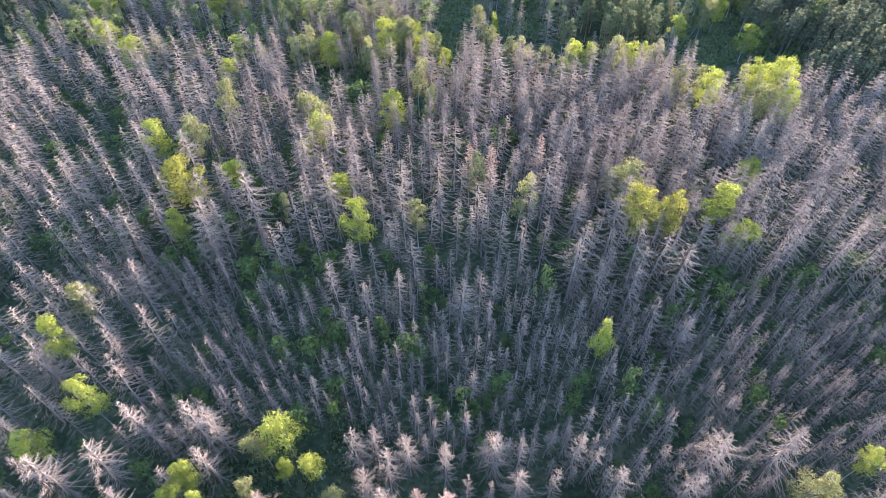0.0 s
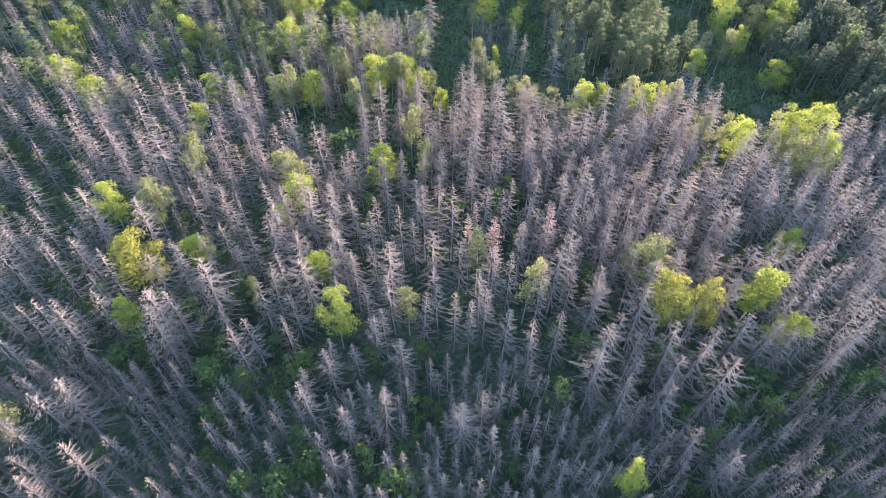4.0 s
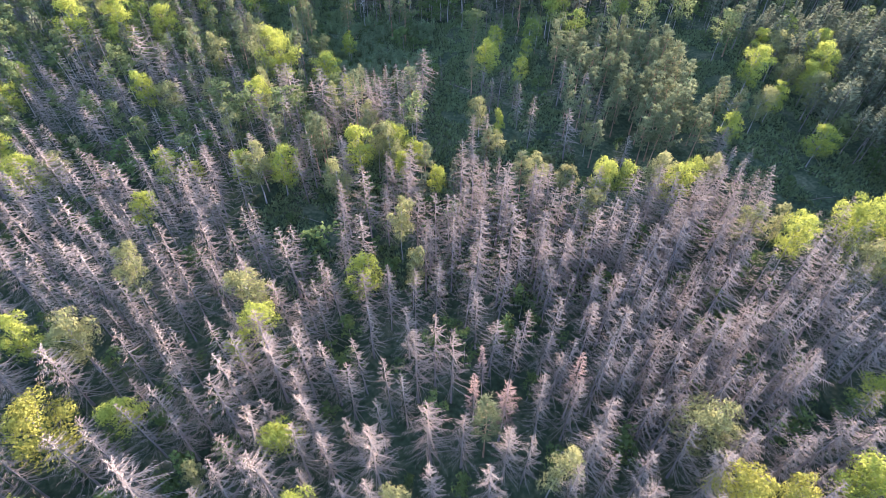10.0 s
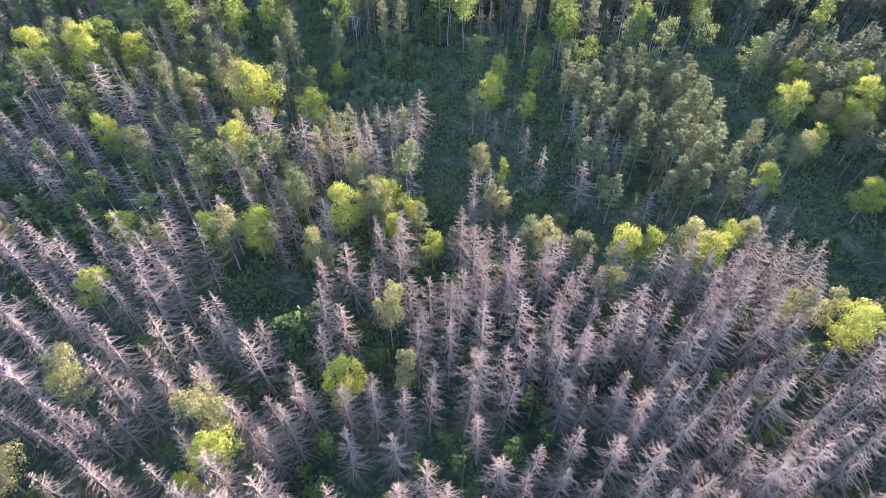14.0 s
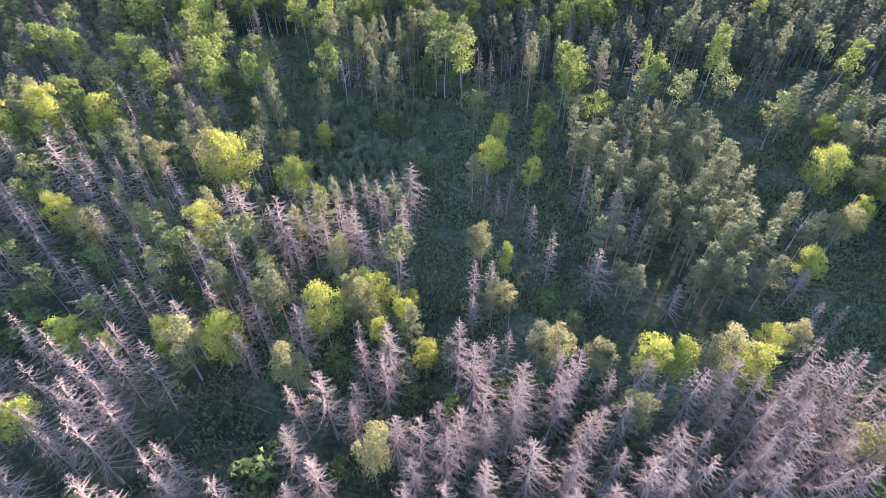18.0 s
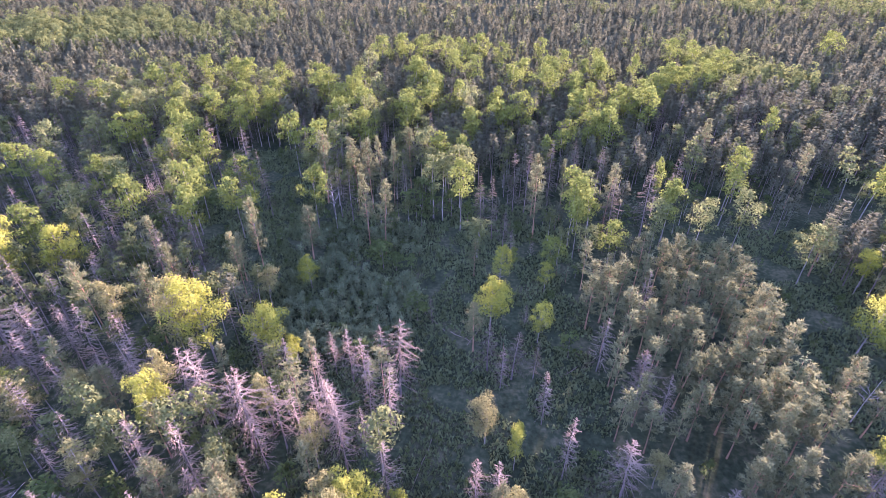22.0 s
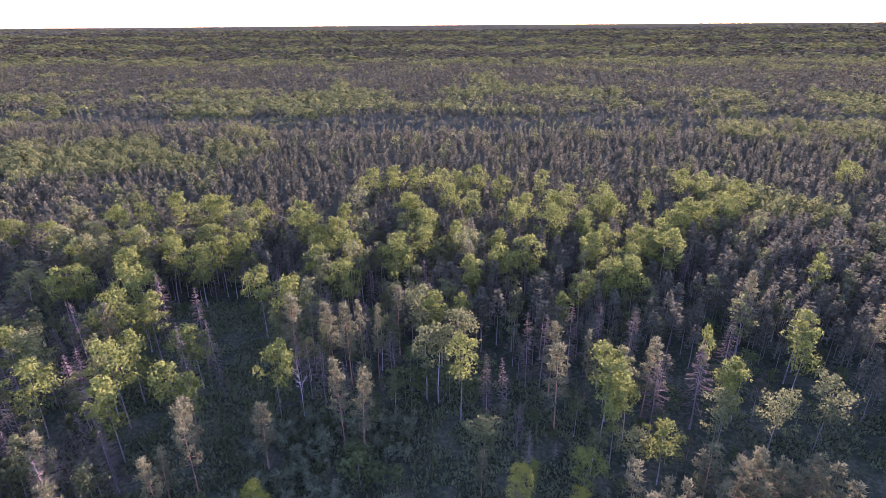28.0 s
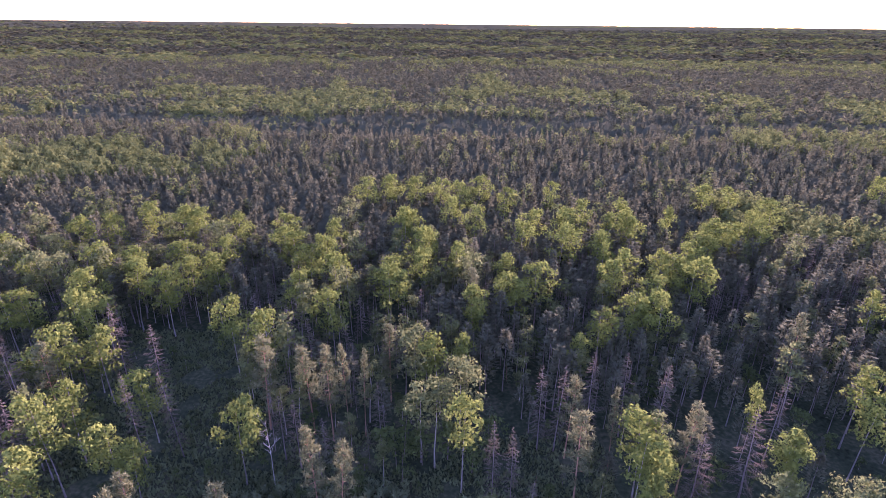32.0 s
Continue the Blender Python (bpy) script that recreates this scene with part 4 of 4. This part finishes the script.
def stand(x, y):
    """Sorts with their shares, spacing and heights of the wood at a place; None where it is open."""
    wob = 5 * math.sin(x * 0.11 + 1) + 3 * math.sin(y * 0.13)
    if within(x, y, -37, -12, 24, 38):
        return "gg", 7.0, 4, 8
    if y < 33 + wob * 0.5 or (x < -48 and y < 62):
        return "dddddddrg", 4.2, 12, 17
    if y < 66 + wob:
        return "ttttttttttg", 2.1, 7.5, 11.5
    if within(x, y, -47, -23, 125, 148):
        return "g", 9.0, 3, 6
    if x < -17 + wob and y < 112:
        return "ddddddgggg", 3.7, 12, 19
    if y < 146 + wob * 0.4 and not (x > 64 and y > 138):
        return ("dddddddddgg", 3.6, 14, 19) if x > 15 else ("dddddddgggg", 4.1, 13, 20)
    if within(x, y, -9 + wob * 0.2, 5 + wob * 0.2, 150, 262):
        return "g", 3.2, 0.9, 2.4
    if within(x, y, -41, -9, 197, 246):
        return "aaaaaaaag", 1.25, 1.8, 3.8
    if within(x, y, 64, 100 + wob, 130, 246):
        return "g", 8.0, 2, 5
    if within(x, y, 28, 66, 176, 223):
        return "pppppppd", 3.9, 12, 16
    if within(x, y, 24, 66, 223, 242):
        return "ggyyqg", 3.3, 4, 9
    if within(x, y, 4, 64, 140, 240):
        return "dgggy", 7.0, 3, 10
    if x < -36 and abs(x + 41 + (y - 210) * 0.39) < 17 and within(x, y, -90, -36, 215, 300):
        return "g", 5.5, 1.2, 4.5
    if x > -8 and 238 < y < 268 + 2 * wob:
        return "qqyggoyq", 4.4, 4, 13
    if x < -8 and y < 200:
        return "ddddoopgg", 4.0, 11, 18
    if x < -8 and y < 300:
        return "qoooeedgg", 3.5, 9, 17
    if y < 300:
        return "qqqqqyqqogg", 3.1, 10, 18
    if y < 345:
        return "eqqoqqq", 3.3, 11, 18
    return None


COUNT = {"a": 0, "d": 0, "t": 0, "p": 0, "g": 0, "r": 0, "b": 0, "o": 0, "y": 0}
LIMIT = {"a": 260, "d": 80, "t": 240, "p": 160, "g": 120, "r": 60, "b": 60, "o": 60, "y": 150}
for step in range(140000):
    y = rng.uniform(14, 175) if step < 80000 else rng.uniform(165, 345)
    side = 60 + 0.5 * y
    x = rng.uniform(-side, side)
    what = stand(x, y)
    if not what:
        continue
    sorts, gap, low, high = what
    gap *= rng.uniform(0.85, 1.15)
    if not free(x, y, gap):
        continue
    take(x, y, 0)
    s = sorts[int(rng.integers(len(sorts)))]
    h = rng.uniform(low, high)
    wide = rng.uniform(0.95, 1.3) if s in "dr" else rng.uniform(1.0, 1.5) if s in "opq" else rng.uniform(0.95, 1.5) if s == "g" else rng.uniform(0.8, 1.2)
    if s == "g":
        h = min(h, rng.uniform(3, 9))
    if s == "y":
        h, wide = min(h, rng.uniform(1.5, 6)), 1.3
    near = s in "tgya" or (s in COUNT and abs(x) < 55 and y < 165)
    if near and COUNT[s] < LIMIT[s] and abs(x) < 36 and (s != "d" or 78 < y < 130):
        SORTS[s].thing(x, y, h, wide)
        COUNT[s] += 1
    elif near:
        SORTS[s].later(x, y, h, wide)
    else:
        MIDS[s].later(x, y, h, wide)

# ---- open ground: grass, herbs and fallen stems ----
def herbs():
    heap = Heap()
    g = np.random.default_rng(21)
    n = 40000
    xy = np.concatenate([np.stack([g.uniform(-48, 30, n), g.uniform(120, 262, n)], 1), np.stack([g.uniform(60, 112, n // 2), g.uniform(138, 250, n // 2)], 1), np.stack([g.uniform(-95, -34, n // 2), g.uniform(210, 300, n // 2)], 1), np.stack([g.uniform(-40, -8, 1500), g.uniform(24, 40, 1500)], 1)])
    keep = np.array([noise.noise(Vector((x * 0.12, y * 0.12, 5.0))) > -0.2 for x, y in xy])
    xy = xy[keep]
    m = len(xy)
    for k in range(2):
        a, s = g.uniform(0, 6.28, m), g.uniform(0.25, 1.0, m)
        z = np.array([lie(x, y) for x, y in xy])
        root = np.stack([xy[:, 0] + g.normal(0, 0.3, m), xy[:, 1] + g.normal(0, 0.3, m), z - 0.03], 1)
        side = np.stack([np.cos(a) * s * 0.4, np.sin(a) * s * 0.4, np.zeros(m)], 1)
        tip = root + np.stack([np.sin(a) * s * 0.5, np.cos(a) * s * 0.5, s], 1)
        heap.add(np.stack([root - side, root + side, tip], 1).reshape(-1, 3), np.arange(m * 3).reshape(-1, 3))
    tagged(new("undergrowth", mesh_of("undergrowth", *heap.arrays(), GRASS)), "low grass and herbs on the open forest floor", "grass", kind="stuff")


herbs()


def fallen_log(x, y, length, turn, r):
    g = np.random.default_rng(int(abs(x * 31 + y * 7)))
    heap = Heap()
    pts = np.stack([np.linspace(0, length, 5), g.normal(0, 0.08, 5), r + g.normal(0, 0.05, 5)], 1)
    tube(heap, pts, [r, r * 0.9, r * 0.75, r * 0.6, r * 0.35], 7)
    for k in range(7):
        f = g.uniform(0.25, 0.95)
        at = np.array([length * f, 0, r])
        tube(heap, [at, at + np.array([g.uniform(0.1, 0.5), g.normal(0, 0.6), g.uniform(0.2, 0.9)])], [r * 0.2, 0.01], 3)
    ob = new("fallen_log", mesh_of("fallen_log", *heap.arrays(), DEAD_TWIG))
    ob.matrix_basis = Matrix.LocRotScale((x, y, lie(x, y) - 0.02), Euler((0, 0, turn)), None)
    tagged(ob, "fallen bleached spruce stem with broken branch stubs on the ground", "log", "fallen logs")


for k in range(24):
    lx, ly = ((rng.uniform(-8, 26), rng.uniform(150, 215)), (rng.uniform(64, 98), rng.uniform(142, 190)), (rng.uniform(-45, -25), rng.uniform(127, 146)))[0 if k < 12 else 1 if k < 20 else 2]
    fallen_log(lx, ly, rng.uniform(5, 12), rng.uniform(0, 6.28), rng.uniform(0.07, 0.11))

# ---- the woods to the horizon ----
def leafiness(x, y):
    """Share of broad-leaved trees in the wider wood."""
    grove = noise.noise(Vector((x * 0.012, y * 0.008, 3.0))) + 0.5 * noise.noise(Vector((x * 0.045, y * 0.04, 8.0)))
    share = -0.28
    ragged = 60 * noise.noise(Vector((x * 0.01, y * 0.012, 40.0)))
    if x + ragged < -95 - 0.12 * (y - 400) and 410 < y + ragged * 0.5 < 800:
        share = 0.0
    if 630 < y + ragged * 0.4 < 790 and -330 < x < 260:
        share = 0.16
    if x + ragged > 190 and 430 < y < 760:
        share = 0.0
    if y > 930:
        share = -0.1 + 0.3 * math.sin(y * 0.011 + x * 0.0006)
    return grove + share


def woods(name, y0, y1, gap, label):
    """Uncounted trees of the wider wood between two distances, thinner built the farther they stand."""
    g = np.random.default_rng(int(y0))
    near = y0 < 600
    count, size = (72, 0.95) if near else (26, 1.6) if y0 < 1200 else (14, 3.0)
    far_pine = [far_crown(500 + i, reach=2.0 + 0.14 * i, base=0.3, count=count, size=size) for i in range(8)]
    far_leaf = [far_crown(520 + i, reach=3.0 + 0.2 * i, base=0.3, count=int(count * 1.7), size=size, leafy=True) for i in range(8)]
    heaps = {"p": Heap(), "b": Heap()}
    y = y0
    while y < y1:
        step = gap * (0.7 + 0.3 * y / y0)
        half = 0.86 * (y - 150) + 50
        for x in np.arange(-half, half, step):
            px, py = x + g.normal(0, step * 0.5), y + g.normal(0, step * 0.5)
            if py < 500 and not free(px, py, 3.5):
                continue
            if noise.noise(Vector((px * 0.0035, py * 0.02, 20.0))) < -0.58 or (540 < py < 566 and -150 < px < 190):
                continue
            leaf = leafiness(px, py) > 0.05 or g.random() < (0.07 if py < 620 else 0.03)
            k = "b" if leaf else "p"
            v, f = (far_leaf if leaf else far_pine)[int(g.integers(8))]
            h = g.uniform(12.0, 17.0) / 19 * (0.75 if 566 < py < 612 else 1.0)
            w = h * max(1.0, step / 5.2)
            a = g.uniform(0, 6.28)
            c, s = math.cos(a), math.sin(a)
            heaps[k].add(np.stack([(v[:, 0] * c - v[:, 1] * s) * w + px, (v[:, 0] * s + v[:, 1] * c) * w + py, v[:, 2] * h + lie(px, py)], 1), f)
        y += step
    root = new(name)
    tagged(root, label, "woods", kind="stuff")
    for k, nm, mat in (("p", "conifer_crowns", FAR_CONIFER), ("b", "leafy_crowns", FAR_LEAF)):
        if heaps[k].n:
            new(nm, mesh_of(nm, *heaps[k].arrays(), mat)).parent = root



def outskirts():
    """The wood carried on, unseen, beside and behind the flown strip: added conifers that shade its edges."""
    g = np.random.default_rng(33)
    shapes = [far_crown(540 + i, reach=2.4 + 0.15 * i, base=0.2, count=42, size=1.5) for i in range(5)]
    heap = Heap()
    for y in np.arange(-70, 340, 5.8):
        for x in np.arange(-330, 330, 5.8):
            px, py = x + g.normal(0, 1.3), y + g.normal(0, 1.3)
            edge = 62 + 0.5 * max(py, 14)
            if abs(px) > edge + 90 or (abs(px) < edge and py > 10) or within(px, py, 64, 200, 138, 240):
                continue
            v, f = shapes[int(g.integers(5))]
            h, a = g.uniform(12, 17) / 18, g.uniform(0, 6.28)
            c, s = math.cos(a), math.sin(a)
            heap.add(np.stack([(v[:, 0] * c - v[:, 1] * s) * h + px, (v[:, 0] * s + v[:, 1] * c) * h + py, v[:, 2] * h + lie(px, py)], 1), f)
    tagged(new("surrounding_woods", mesh_of("surrounding_woods", *heap.arrays(), FAR_CONIFER)), "grey-brown conifer wood around the dead stand", "woods", kind="stuff")


outskirts()
woods("distant_woods", 345, 620, 4.1, "mixed conifer and birch woods reaching into the distance")
woods("farther_woods", 620, 1300, 7.6, "woods in long belts far away")
woods("far_belts", 1290, 3400, 21.0, "low blue-grey belts of wood towards the horizon")


def lower_canopy():
    """The closed understorey of the wider wood: an uneven sheet of lower crowns between the tree tops."""
    g = np.random.default_rng(78)
    cols = 260
    ys = [347.0]
    while ys[-1] < 1330:
        ys.append(ys[-1] + 0.011 * (ys[-1] - 60))
    verts = np.zeros((len(ys), cols, 3))
    for i, y in enumerate(ys):
        half = 0.86 * (y - 150) + 60
        step = 2 * half / cols
        for k in range(cols):
            px, py = -half + step * (k + 0.5) + g.normal(0, step * 0.3), y + g.normal(0, step * 0.3)
            bare = noise.noise(Vector((px * 0.0035, py * 0.02, 20.0))) < -0.58 or (540 < py < 566 and -150 < px < 190)
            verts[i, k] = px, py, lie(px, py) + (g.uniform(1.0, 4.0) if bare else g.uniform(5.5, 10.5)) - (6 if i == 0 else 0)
    i, k = np.meshgrid(np.arange(len(ys) - 1), np.arange(cols - 1), indexing="ij")
    c = (i * cols + k).ravel()
    tris = np.concatenate([np.stack([c, c + 1, c + cols + 1], 1), np.stack([c, c + cols + 1, c + cols], 1)])
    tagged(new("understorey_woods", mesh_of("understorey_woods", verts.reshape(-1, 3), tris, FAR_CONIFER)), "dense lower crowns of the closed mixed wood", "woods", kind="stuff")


lower_canopy()


def horizon_woods():
    """The closed canopy far off: an uneven sheet of crown tops, conifer with leafy belts."""
    g = np.random.default_rng(77)
    rows, cols = 120, 330
    dist = np.geomspace(1290, 4880, rows)
    turn = np.linspace(-0.86, 0.86, cols)
    verts = np.zeros((rows, cols, 3))
    leafy = np.zeros((rows, cols), bool)
    for i, d in enumerate(dist):
        for k, a in enumerate(turn):
            r = d + g.normal(0, 0.003 * d)
            t = a + g.normal(0, 0.0016)
            x, y = r * math.sin(t), 120 + r * math.cos(t)
            belt = noise.noise(Vector((x * 0.0016, y * 0.006, 60.0)))
            verts[i, k] = x, y, lie(x, y) + 5 + 7 * max(0, min(1, (d - 2900) / 500)) + 2 * belt + g.uniform(0, 1.3) - (9 if i == 0 else 0)
            leafy[i, k] = noise.noise(Vector((x * 0.0009, y * 0.0035, 71.0))) > 0.3
    flat = verts.reshape(-1, 3)
    root = new("horizon_woods")
    tagged(root, "grey-green woods in long belts along the horizon", "woods", kind="stuff")
    i, k = np.meshgrid(np.arange(rows - 1), np.arange(cols - 1), indexing="ij")
    c = (i * cols + k).ravel()
    tris = np.concatenate([np.stack([c, c + 1, c + cols + 1], 1), np.stack([c, c + cols + 1, c + cols], 1)])
    which = np.tile(leafy[:-1, :-1].ravel(), 2)
    for nm, mask, mat in (("conifer_crowns", ~which, FAR_CONIFER), ("leafy_crowns", which, FAR_LEAF)):
        new(nm, mesh_of(nm, flat, tris[mask], mat)).parent = root


horizon_woods()

for sort, kind_of in (("d", DEAD), ("r", RUSTY), ("t", THIN), ("b", BRIGHT), ("o", OLIVE), ("g", BUSH), ("p", PINE), ("y", YOUNG), ("a", SAPLING), ("md", MID_DEAD), ("mb", MID_LEAF), ("mo", MID_OLIVE), ("me", MID_OLD), ("mp", MID_PINE), ("mq", MID_GREY)):
    kind_of.rest({"mq": "grey_pine_stand", "me": "grey_spruce_stand"}.get(sort) or kind_of.name + "_stand", "crowded stand of " + kind_of.name.replace("_", " ") + " trees in the wood")
